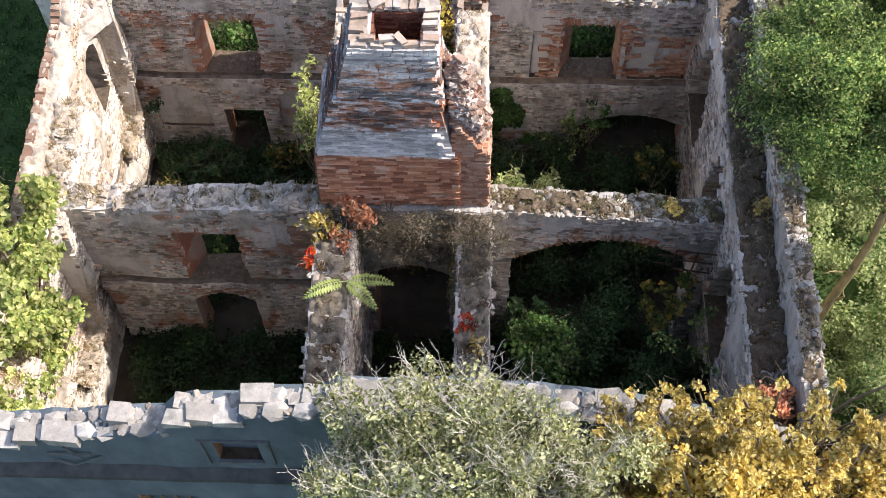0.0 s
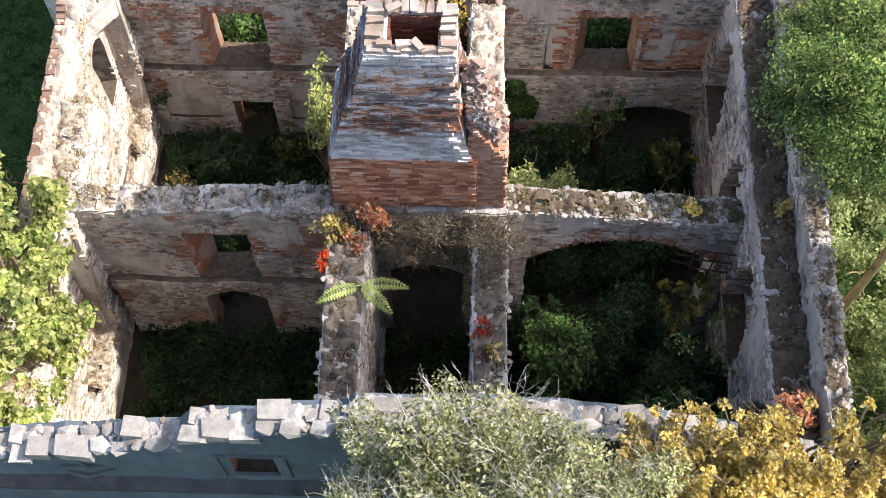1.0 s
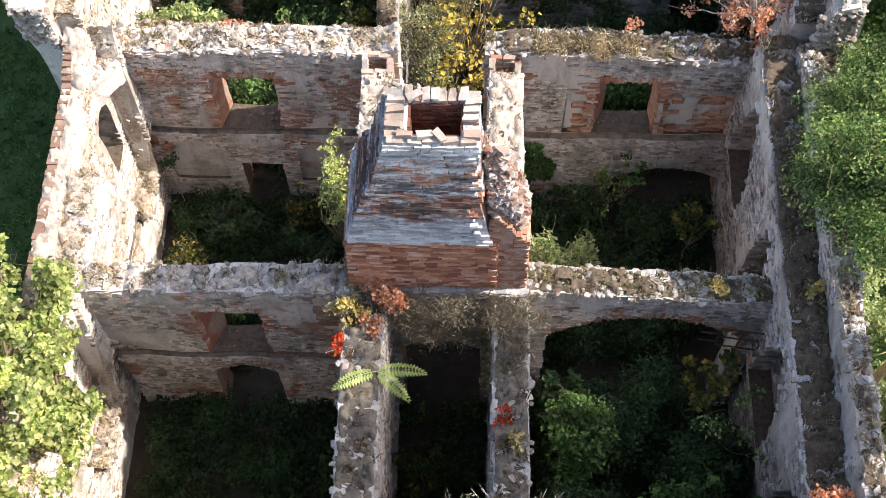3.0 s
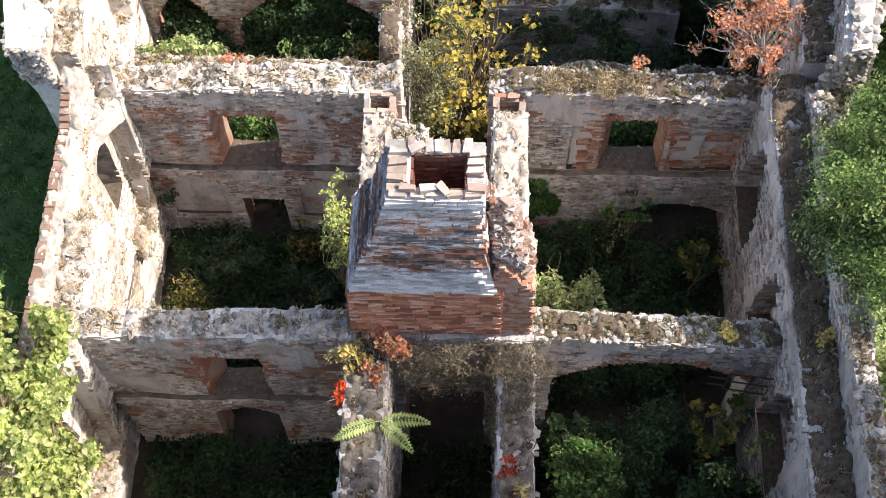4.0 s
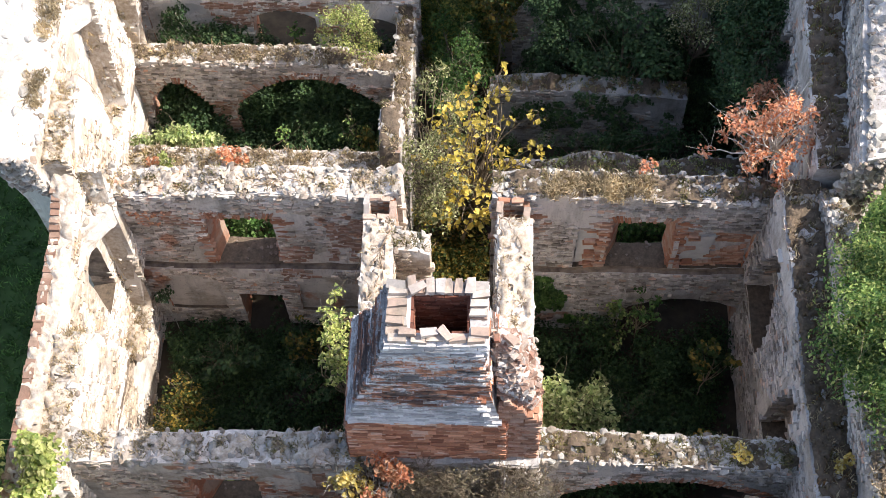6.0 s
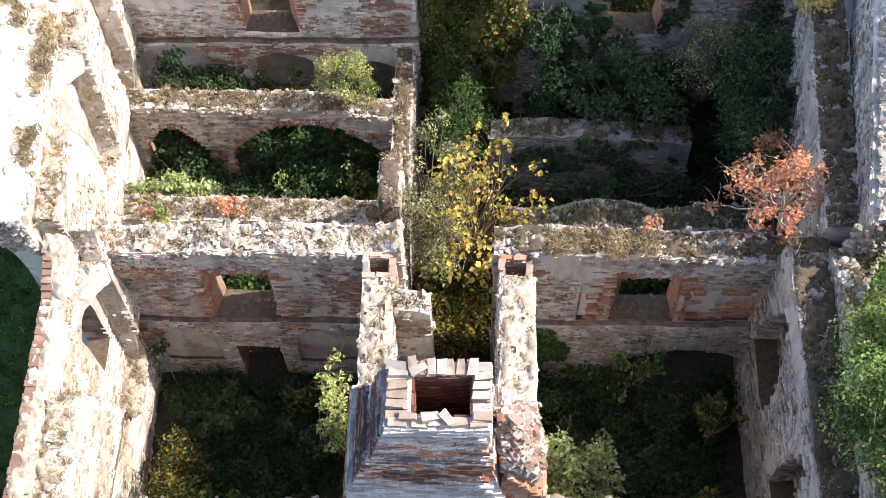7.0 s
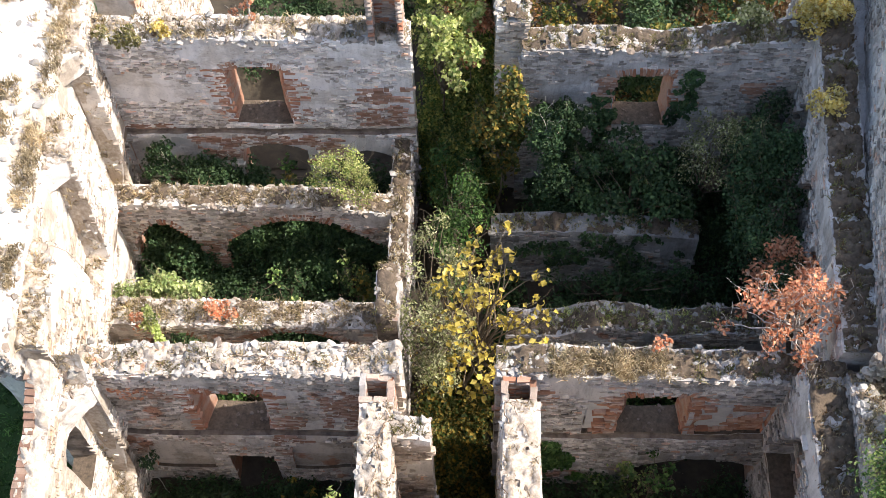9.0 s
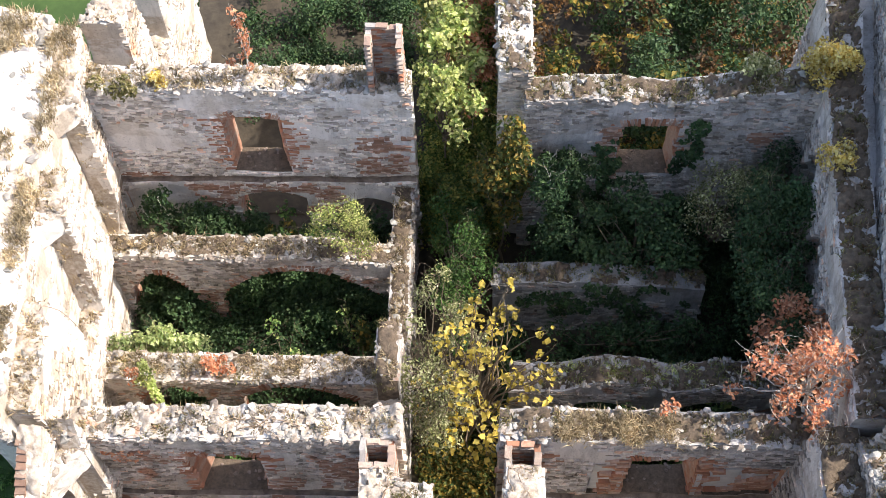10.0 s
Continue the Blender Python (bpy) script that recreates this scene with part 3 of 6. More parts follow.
def clump_points(rng, clumps, per_area, shell=0.5, up=0.55):
    """Leaf places in the outer shells of clumps (x, y, z, r), with the ways they face."""
    Ps, Ns = [], []
    for (x, y, z, r) in clumps:
        n = max(6, int(per_area * r * r))
        d = rng.normal(0, 1, (n, 3))
        d /= np.linalg.norm(d, axis=1, keepdims=True)
        d[:, 2] = np.where(d[:, 2] < -0.35, -d[:, 2], d[:, 2])
        rad = r * (1 - shell * rng.random(n) ** 1.6) * (1 + 0.22 * np.sin(5 * d[:, 0] + 3 * d[:, 1] + x))
        Ps.append(np.array([x, y, z]) + d * rad[:, None] * np.array([1, 1, 0.85]))
        Ns.append(d * (1 - up) + np.array([0, 0, up]) + rng.normal(0, 0.5, (n, 3)))
    return np.concatenate(Ps), np.concatenate(Ns)


def foliage(name, clumps, per_area, size, material, seed, parent=None, shell=0.55, up=0.5, narrow=0.55):
    rng = np.random.default_rng(seed)
    P, N = clump_points(rng, clumps, per_area, shell, up)
    V, Fc = leaf_arrays(P, N, size, rng, narrow=narrow)
    return from_arrays(name, V, Fc, material, parent)


def tube(bm, pts, r0, r1, sides=6):
    """A tapered limb through the points."""
    rings, k = [], len(pts)
    for i, p in enumerate(pts):
        d = (pts[min(i + 1, k - 1)] - pts[max(i - 1, 0)]).normalized()
        a = d.orthogonal().normalized()
        b = d.cross(a)
        r = r0 + (r1 - r0) * i / (k - 1)
        rings.append([bm.verts.new(p + (a * math.cos(t) + b * math.sin(t)) * r) for t in (2 * math.pi * s / sides for s in range(sides))])
    for i in range(k - 1):
        for s in range(sides):
            bm.faces.new((rings[i][s], rings[i][(s + 1) % sides], rings[i + 1][(s + 1) % sides], rings[i + 1][s]))
    bm.faces.new(rings[-1])


def limb(rng, a, b, bend=0.12, n=5):
    a, b = Vector(a), Vector(b)
    L = (b - a).length
    off = Vector((rng.uniform(-1, 1), rng.uniform(-1, 1), rng.uniform(-0.3, 1))) * bend * L
    return [a.lerp(b, i / n) + off * math.sin(math.pi * i / n) + Vector((rng.uniform(-1, 1), rng.uniform(-1, 1), rng.uniform(-1, 1))) * 0.03 * L * (0 < i < n) for i in range(n + 1)]


def shrub(name, base, clumps, per_area, size, material, seed, label, category="shrub", trunk=0.05, twigs=0, narrow=0.55, bark=None, shell=0.6, up=0.45, twig_len=0.6):
    """A bush or tree: stems from the base to each clump, and a crown of leaves."""
    rng = random.Random(seed)
    root = tagged(new(name), label, category)
    root.location = base
    inv = Matrix.Translation(-Vector(base))
    bm = bmesh.new()
    fork = Vector(base).lerp(Vector((sum(c[0] for c in clumps) / len(clumps), sum(c[1] for c in clumps) / len(clumps), sum(c[2] for c in clumps) / len(clumps))), 0.55)
    tube(bm, limb(rng, base, fork, 0.06), trunk, trunk * 0.7, 8)
    bm.transform(inv)
    part("trunk", bm, bark or BARK, root, smooth=True)
    bm = bmesh.new()
    for c in clumps:
        tube(bm, limb(rng, fork, c[:3], 0.10), trunk * 0.55, trunk * 0.12)
        for _ in range(twigs):
            d = Vector((rng.uniform(-0.8, 0.8), rng.uniform(-0.8, 0.8), rng.uniform(0.8 if twigs > 5 else 0.1, 1.3))).normalized()
            a = Vector(c[:3]) + d * c[3] * 0.2
            if twigs > 5:
                tip = a + d * (c[3] * 0.8 + rng.uniform(0.1, 0.6) * twig_len)
                way = limb(rng, a, tip, 0.10, 5)
                tube(bm, way, 0.006, 0.002, 3)
                for q in way[2:5]:
                    e = (d + Vector((rng.uniform(-1, 1), rng.uniform(-1, 1), rng.uniform(-0.4, 0.8)))).normalized()
                    tube(bm, limb(rng, q, q + e * rng.uniform(0.08, 0.26), 0.12, 2), 0.004, 0.0015, 3)
                continue
            tube(bm, limb(rng, a, a + d * (c[3] + rng.uniform(0.1, 0.8) * twig_len), 0.32, 5), 0.006, 0.002, 3)
    bm.transform(inv)
    part("bough_work", bm, bark or BARK, root)["kind"] = "stuff"
    cr = foliage("crown", [(c[0] - base[0], c[1] - base[1], c[2] - base[2], c[3]) for c in clumps], per_area, size, material, seed, root, shell, up, narrow)
    return root


def tufts(name, spots, blades, length, material, seed, parent=None, width=0.012, spread=0.35):
    """Grass: thin bent blades in tufts at the spots."""
    rng = np.random.default_rng(seed)
    S = np.repeat(np.array(spots), blades, axis=0)
    n = len(S)
    A = S + rng.normal(0, 0.06, (n, 3)) * np.array([1, 1, 0.15])
    d = rng.normal(0, spread, (n, 3))
    d[:, 2] = 1
    d /= np.linalg.norm(d, axis=1, keepdims=True)
    L = (length * rng.uniform(0.4, 1.2, n))[:, None]
    side = np.cross(d, rng.normal(0, 1, (n, 3)))
    side /= np.linalg.norm(side, axis=1, keepdims=True) + 1e-9
    mid = A + d * L * 0.6
    tip = mid + (d * np.array([1.8, 1.8, 0.4])) * L * 0.45
    V = np.stack([A - side * width, A + side * width, mid + side * width * 0.7, mid - side * width * 0.7, tip], 1).reshape(-1, 3)
    i = np.arange(n)[:, None] * 5
    faces = [tuple(q) for q in (i + np.array([[0, 1, 2, 3]])).tolist()] + [tuple(q) for q in (i + np.array([[3, 2, 4]])).tolist()]
    return from_arrays(name, V, faces, material, parent)


def ivy(name, w, u, z, count, size, material, seed, label, out=0.10, category="ivy"):
    """Leaves hugging a wall's face in an uneven patch."""
    rng = np.random.default_rng(seed)
    us, zs = rng.uniform(*u, count), rng.uniform(*z, count)
    keep = [i for i in range(count) if noise.noise((us[i] * 1.2, zs[i] * 1.2, seed)) + 0.5 * noise.noise((us[i] * 3, zs[i] * 3, seed)) > 0.9 * max(abs(2 * (us[i] - u[0]) / (u[1] - u[0]) - 1), abs(2 * (zs[i] - z[0]) / (z[1] - z[0]) - 1)) ** 2 - 0.35]
    P = np.array([tuple(w.at(us[i], -rng.uniform(0.02, out) - (w.step if w.ledge and zs[i] < w.ledge else 0), zs[i])) for i in keep])
    N = np.tile(-np.array(w.V), (len(P), 1)) * 0.6 + np.array([0, 0, 0.6]) + rng.normal(0, 0.35, (len(P), 3))
    V, Fc = leaf_arrays(P, N, size, rng, narrow=0.8)
    return tagged(from_arrays(name, V, Fc, material), label, category, kind="stuff")


def wall_grass(w, count, seed, material, blades=14, length=0.22, u_lo=None, u_hi=None, name="grass_tufts", label="dry grass growing along the broken wall top", v_lo=0.1, v_hi=0.9):
    rng = random.Random(seed)
    spots = []
    for _ in range(count):
        u = rng.uniform(0 if u_lo is None else u_lo, w.length if u_hi is None else u_hi)
        spots.append(tuple(w.at(u, w.thick * rng.uniform(v_lo, v_hi), w.top(u) - 0.02)))
    return tagged(tufts(name, spots, blades, length, material, seed), label, "grass", kind="stuff")


# ---- the ruin: ground and walls ----
def cross_wall(name, x0, x1, y, thick, tops, holes, material, label, seed, **kw):
    hs = [dict(h, u0=h["u0"] - x0, u1=h["u1"] - x0, b0=h["b0"] - x0, b1=h["b1"] - x0) for h in holes]
    return Wall(name, (x0, y, 0), (1, 0, 0), (0, 1, 0), x1 - x0, thick, profile([(x - x0, z) for x, z in tops], 0.10, seed), hs, material, label, **kw)


def long_wall(name, y0, y1, x, depth, thick, tops, holes, material, label, seed, wobble=0.12, slant=0.0, reveal=None, **kw):
    hs = [dict(h, u0=h["u0"] - y0, u1=h["u1"] - y0, b0=h["b0"] - y0, b1=h["b1"] - y0) for h in holes]
    return Wall(name, (x, y0, 0), (slant, 1, 0), (depth, 0, 0), y1 - y0, thick, profile([(y - y0, z) for y, z in tops], wobble, seed), hs, material, label, reveal=reveal or material, **kw)


def ground_sheet():
    bm = bmesh.new()
    xs = [-600, -200, -80, -40] + [-30 + i * 0.9 for i in range(67)] + [45, 90, 220, 600]
    ys = [-600, -200, -60, -20] + [-8 + i * 0.9 for i in range(67)] + [70, 130, 260, 600]
    g = [[bm.verts.new((x, y, 0.10 * noise.noise((x * 0.4, y * 0.4, 0)) + (0.5 if abs(x) > 100 or abs(y) > 100 else 0.0))) for y in ys] for x in xs]
    for i in range(len(xs) - 1):
        for j in range(len(ys) - 1):
            bm.faces.new((g[i][j], g[i + 1][j], g[i + 1][j + 1], g[i][j + 1]))
    return tagged(mesh_object("ground", bm, GRASS_GROUND, smooth=True), "dark meadow grass around the ruined house", "ground", kind="structure")


ground_sheet()


def floor_of(name, x0, x1, y0, y1, seed, z=0.12):
    bm = bmesh.new()
    nx, ny = max(2, round((x1 - x0) / 0.45)), max(2, round((y1 - y0) / 0.45))
    g = [[bm.verts.new((x0 + (x1 - x0) * i / nx, y0 + (y1 - y0) * j / ny, z + 0.16 * noise.noise((i * 0.45, j * 0.45, seed)) + 0.12)) for j in range(ny + 1)] for i in range(nx + 1)]
    for i in range(nx):
        for j in range(ny):
            bm.faces.new((g[i][j], g[i + 1][j], g[i + 1][j + 1], g[i][j + 1]))
    return tagged(mesh_object(name, bm, SOIL, smooth=True), "dark soil and rubble floor inside the ruin", "floor", kind="structure")


floor_of("floor", -10.4, 6.9, 9.2, 31.0, 1)
floor_of("floor_far", -10.4, 12.0, 30.9, 46.0, 2)

FLUE_BRICKS = [box_mesh("brick", (0.27, 0.13, 0.066), 0.020, (RIM_PALE, RIM_GREY, BRICK)[i % 3], 180 + i) for i in range(9)]

# the front gable
GABLE = [(-10.0, 9.0), (-8.6, 9.4), (-7.6, 9.7), (-6.7, 9.9), (-5.35, 10.15), (-5.25, 10.65), (-4.0, 10.8), (-3.9, 11.0), (-2.6, 11.15), (-2.5, 11.5), (-0.2, 11.6), (2.4, 11.2), (4.5, 10.2), (6.3, 9.0)]
gable = cross_wall("wall_front", -10.0, 6.3, 8.75, 0.6, GABLE,
                   [hole(-4.72, -3.92, 8.72, 9.75, depth=0.28), hole(-6.8, -5.57, 4.6, 6.5, depth=0.25), hole(1.0, 2.3, 4.6, 6.5, depth=0.25)], STUCCO, "grey stuccoed gable wall with a stone-capped broken top", 2.0, res=0.3, rough=0.03)


def gable_details():
    rng = random.Random(8)
    for v0, lo, hi in ((0.13, 0.26, 0.60), (0.38, 0.20, 0.42)):
        x = -9.95
        while x < 6.1:
            smooth = -2.5 < x < 0.0
            ln = rng.uniform(0.75, 1.0) if smooth else rng.uniform(lo, hi)
            hgt, dep = (0.16, 0.28) if smooth else (rng.uniform(0.13, 0.24), rng.uniform(0.26, 0.36))
            u = x + ln / 2 + 10.0
            if smooth or rng.random() < 0.97:
                m = Matrix.Translation(gable.at(u, v0 + (0 if smooth else rng.uniform(-0.05, 0.05)), gable.top(u) + hgt / 2 - 0.09)) @ pose(0, 0, 0, rng.uniform(-5, 5) * (not smooth), rng.uniform(-6, 6) * (not smooth), rng.uniform(-5, 5) * (not smooth)) @ Matrix.Diagonal((ln + 0.01, dep, hgt, 1))
                place(rng.choice(HEWN if smooth or rng.random() < 0.2 else CAP_ROCKS), m if smooth else m @ Matrix.Diagonal((1.16, 1.1, 1.1, 1)), gable.ob, "cap_stone")
            x += ln
    # cornice
    bm = bmesh.new()
    prof = [(8.76, 8.40), (8.60, 8.24), (8.55, 8.20), (8.55, 8.06), (8.58, 8.02), (8.60, 7.90), (8.66, 7.84), (8.70, 7.74), (8.76, 7.72)]
    rows = []
    for i in range(56):
        x = -10.02 + i * 0.297
        rows.append([bm.verts.new((x, y + 0.015 * noise.noise((x * 2, k, 0)), z + 0.02 * noise.noise((x * 1.3, k, 5)))) for k, (y, z) in enumerate(prof)])
    for a, c in zip(rows, rows[1:]):
        for k in range(len(prof) - 1):
            bm.faces.new((a[k], a[k + 1], c[k + 1], c[k]))
    part("cornice", bm, DARKBAND, gable.ob, "dark weathered moulded cornice")
    # frame round the small attic window
    for nm, sx, sz, px, pz in (("frame_bar", 1.30, 0.05, -4.32, 9.93), ("frame_bar", 0.05, 1.25, -4.92, 9.30), ("frame_bar", 0.05, 1.25, -3.72, 9.30), ("window_sill", 0.82, 0.12, -4.32, 8.78)):
        bm = bmesh.new()
        bmesh.ops.create_cube(bm, size=1, matrix=Matrix.Translation((px, 8.73, pz)) @ Matrix.Diagonal((sx, 0.07, sz, 1)))
        part(nm, bm, FRAME, gable.ob)
    for px in (-6.18, 1.65):
        for dx, w, h in ((-0.3, 0.05, 1.8), (0.3, 0.05, 1.8), (0.0, 0.06, 1.8), (-0.58, 0.06, 1.85), (0.58, 0.06, 1.85)):
            bm = bmesh.new()
            bmesh.ops.create_cube(bm, size=1, matrix=Matrix.Translation((px + dx, 8.92, 5.55)) @ Matrix.Diagonal((w, 0.05, h, 1)))
            part("window_bar", bm, BARK, gable.ob)
    # iron wall anchor
    root = tagged(new("wall_anchor"), "rusty iron wall anchor on the stuccoed gable", "wall anchor")
    root.location = (-7.4, 8.7, 8.95)
    for (x0, z0, x1, z1) in ((-0.48, 0.08, 0.36, 0.14), (-0.05, 0.5, 0.1, -0.1), (-0.12, -0.5, 0.5, 0.0), (-0.12, -0.5, -0.4, -0.25)):
        a, c = Vector((x0, 0, z0)), Vector((x1, 0, z1))
        d = (c - a).normalized()
        bm = bmesh.new()
        bmesh.ops.create_cube(bm, size=1, matrix=Matrix.Translation((a + c) / 2) @ Matrix((d, Vector((0, 1, 0)), d.cross(Vector((0, 1, 0))))).transposed().to_4x4() @ Matrix.Diagonal(((c - a).length, 0.03, 0.045, 1)))
        part("bar", bm, FRAME, root)


gable_details()
top_rubble(gable, 60, 470, (0.07, 0.17), 0.0, 0.47)
top_cover(gable, 0.6, 471, CAP_MORTAR, lift=0.05)
# cross walls
w1l = cross_wall("wall_1", -9.35, -3.3, 15.08, 0.66, [(-9.3, 6.95), (-7, 7.0), (-5, 7.1), (-3.3, 7.2)],
                 [hole(-7.12, -5.6, 3.72, 6.0, -6.75, -5.7), hole(-7.2, -5.65, -0.2, 3.0, -7.2, -5.65, rise=0.45)], WALL, "limewashed rubble cross wall with a doorway and an arch below", 5.0, ledge=3.63)
w1r = cross_wall("wall_2", 0.1, 5.6, 15.3, 0.66, [(0.1, 6.8), (2, 6.75), (4, 6.6), (5.6, 6.4)],
                 [hole(0.75, 5.2, -0.2, 5.7, rise=1.0)], WALL_GREY, "grey rubble cross wall over a wide brick arch", 7.0, reveal=WALL_GREY)
w1m = cross_wall("wall_3", -3.5, 0.2, 15.1, 0.9, [(-3.5, 7.2), (0.2, 7.2)], [hole(-2.6, -0.7, -0.2, 4.6, rise=0.5)], WALL_GREY, "rubble wall below the chimney, overgrown with dry stems", 9.0)
w2l = cross_wall("wall_4", -9.75, -2.8, 21.35, 0.72, [(-9.7, 6.9), (-8, 6.95), (-6, 7.05), (-4.2, 7.0), (-3.4, 6.95), (-2.8, 7.2)],
                 [hole(-7.55, -5.88, 3.72, 5.95, -7.32, -6.08), hole(-7.28, -6.16, -0.2, 2.0), hole(-9.2, -7.7, 1.2, 3.1, rise=0.5, depth=0.08), hole(-5.7, -4.2, 1.2, 3.1, rise=0.5, depth=0.08)], WALL, "limewashed rubble wall with a doorway, brick patches and blind arches", 11.0, ledge=3.63)
w2r = cross_wall("wall_5", -0.75, 5.9, 21.35, 0.72, [(-0.75, 7.0), (0.9, 7.05), (3.5, 6.9), (5.9, 6.7)],
                 [hole(1.98, 3.6, 3.72, 6.0, 2.35, 3.5), hole(3.72, 5.42, 3.76, 5.5, depth=0.14), hole(1.26, 1.9, 3.76, 5.55, depth=0.14), hole(2.7, 5.75, -0.2, 2.1, rise=0.55)], WALL_GREY, "grey rubble wall with a brick doorway and plastered niches", 13.0, ledge=3.63)
low_l = cross_wall("wall_6", -10.7, -3.3, 24.15, 0.7, [(-10.7, 3.6), (-8.5, 3.55), (-6, 3.5), (-3.3, 3.35)],
                   [hole(-9.7, -7.9, -0.2, 3.15, rise=0.8), hole(-7.3, -4.2, -0.2, 3.2, rise=0.9)], WALL, "low rubble wall on two broken arches", 15.0)
low_r = cross_wall("wall_7", -0.4, 6.3, 24.15, 0.75, [(-0.4, 3.0), (0.8, 3.05), (1.9, 3.55), (2.7, 3.4), (3.6, 3.0), (4.6, 3.3), (6.3, 3.2)],
                   [hole(0.6, 3.0, -0.2, 2.4, rise=0.8), hole(3.5, 5.8, -0.2, 2.4, rise=0.8)], WALL_GREY, "low broken rubble wall with a grassy top", 17.0)
arch_w = cross_wall("wall_8", -11.0, -3.2, 27.4, 0.62, [(-11, 3.85), (-8, 3.85), (-5, 3.8), (-3.2, 3.4)],
                    [hole(-10.55, -8.72, -0.2, 2.95, rise=1.1), hole(-8.12, -3.75, -0.2, 3.22, rise=1.35)], WALL, "rubble wall on two wide arches with a brick pier", 19.0)
# Deep shade on this wall is partly carried by its darker stone colours.
mid_r = cross_wall("wall_9", -0.8, 4.7, 27.2, 0.6, [(-0.8, 2.9), (1.2, 2.95), (4.1, 2.75), (4.7, 2.6)], [], WALL_SHADED_MOSSY, "low mossy rubble wall in deep shade", 21.0)
w5l = cross_wall("wall_10", -11.2, -2.85, 29.95, 0.75, [(-11.2, 7.4), (-8, 7.45), (-4, 7.4), (-2.85, 7.3)],
                 [hole(-7.62, -6.1, 3.95, 6.4, -7.5, -6.4, rise=0.12), hole(-7.75, -5.88, -0.2, 3.05, rise=0.35), hole(-10.75, -8.85, 1.2, 3.4, rise=0.4, depth=0.06), hole(-5.2, -3.3, -0.2, 2.7, rise=0.5)], WALL_WHITE, "pale limewashed rubble wall with a doorway above brick arches", 23.0, ledge=3.63)
w5r = cross_wall("wall_11", -0.1, 7.0, 29.95, 0.75, [(-0.1, 7.0), (1.5, 7.15), (3.5, 6.9), (5, 7.2), (7, 7.5)],
                 [hole(2.3, 3.75, 3.95, 6.1, 2.45, 3.65)], WALL_GREY, "grey rubble wall with a doorway and ivy", 25.0)
cross_wall("wall_flue_foot", -3.6, -2.92, 20.7, 0.66, [(-3.6, 5.75), (-2.92, 5.75)], [], WALL_PALE, "rubble pier under the flue", 65.0)
cross_wall("wall_flue_foot_far", -0.64, 0.1, 20.7, 0.66, [(-0.64, 5.75), (0.1, 5.75)], [], WALL_PALE, "rubble pier under the flue", 66.0)
stub = cross_wall("wall_stub", -2.94, -2.12, 19.92, 0.5, [(-2.94, 7.2), (-2.12, 6.95)], [], WALL_PALE, "broken stub of a cross wall in the corridor", 67.0)
# corridor walls
cl1 = long_wall("wall_12", 9.35, 15.1, -2.78, -1, 0.84, [(9.35, 7.6), (11, 6.95), (15.1, 7.05)], [], WALL_GREY, "rubble corridor wall with a mossy top", 27.0)
cr1 = long_wall("wall_13", 9.35, 15.3, -0.48, 1, 0.72, [(9.35, 7.4), (11, 6.95), (15.3, 7.0)], [hole(10.2, 11.4, -0.2, 2.3, rise=0.3)], WALL_GREY, "rubble corridor wall with a lichened top", 29.0)
cl2 = long_wall("wall_14", 17.0, 20.72, -2.92, -1, 0.68, [(17, 6.6), (18.5, 6.9), (20, 7.2), (20.72, 7.1)], [hole(18.2, 19.3, -0.2, 2.2)], WALL_PALE, "sunlit broken corridor wall of pale rubble", 31.0)
cr2 = long_wall("wall_15", 15.9, 20.72, -0.64, 1, 0.76, [(15.9, 7.6), (17, 7.35), (20, 7.3), (20.72, 7.2)], [], WALL_PALE, "sunlit corridor wall with dead creepers", 33.0)
cl3 = long_wall("wall_16", 22.0, 29.95, -2.95, -1, 0.5, [(22, 3.6), (22.9, 4.2), (23.05, 6.4), (24.4, 6.3), (24.7, 3.4), (29.9, 3.2)], [hole(25.4, 26.8, -0.2, 2.5)], WALL_GREY, "low corridor wall ending in a standing stub", 35.0)
cr3 = long_wall("wall_17", 30.3, 36.5, 0.05, -1, 0.80, [(30.3, 7.7), (33, 8.1), (36.5, 7.6)], [], WALL_PALE, "pale rubble corridor wall among shrubs", 37.0)
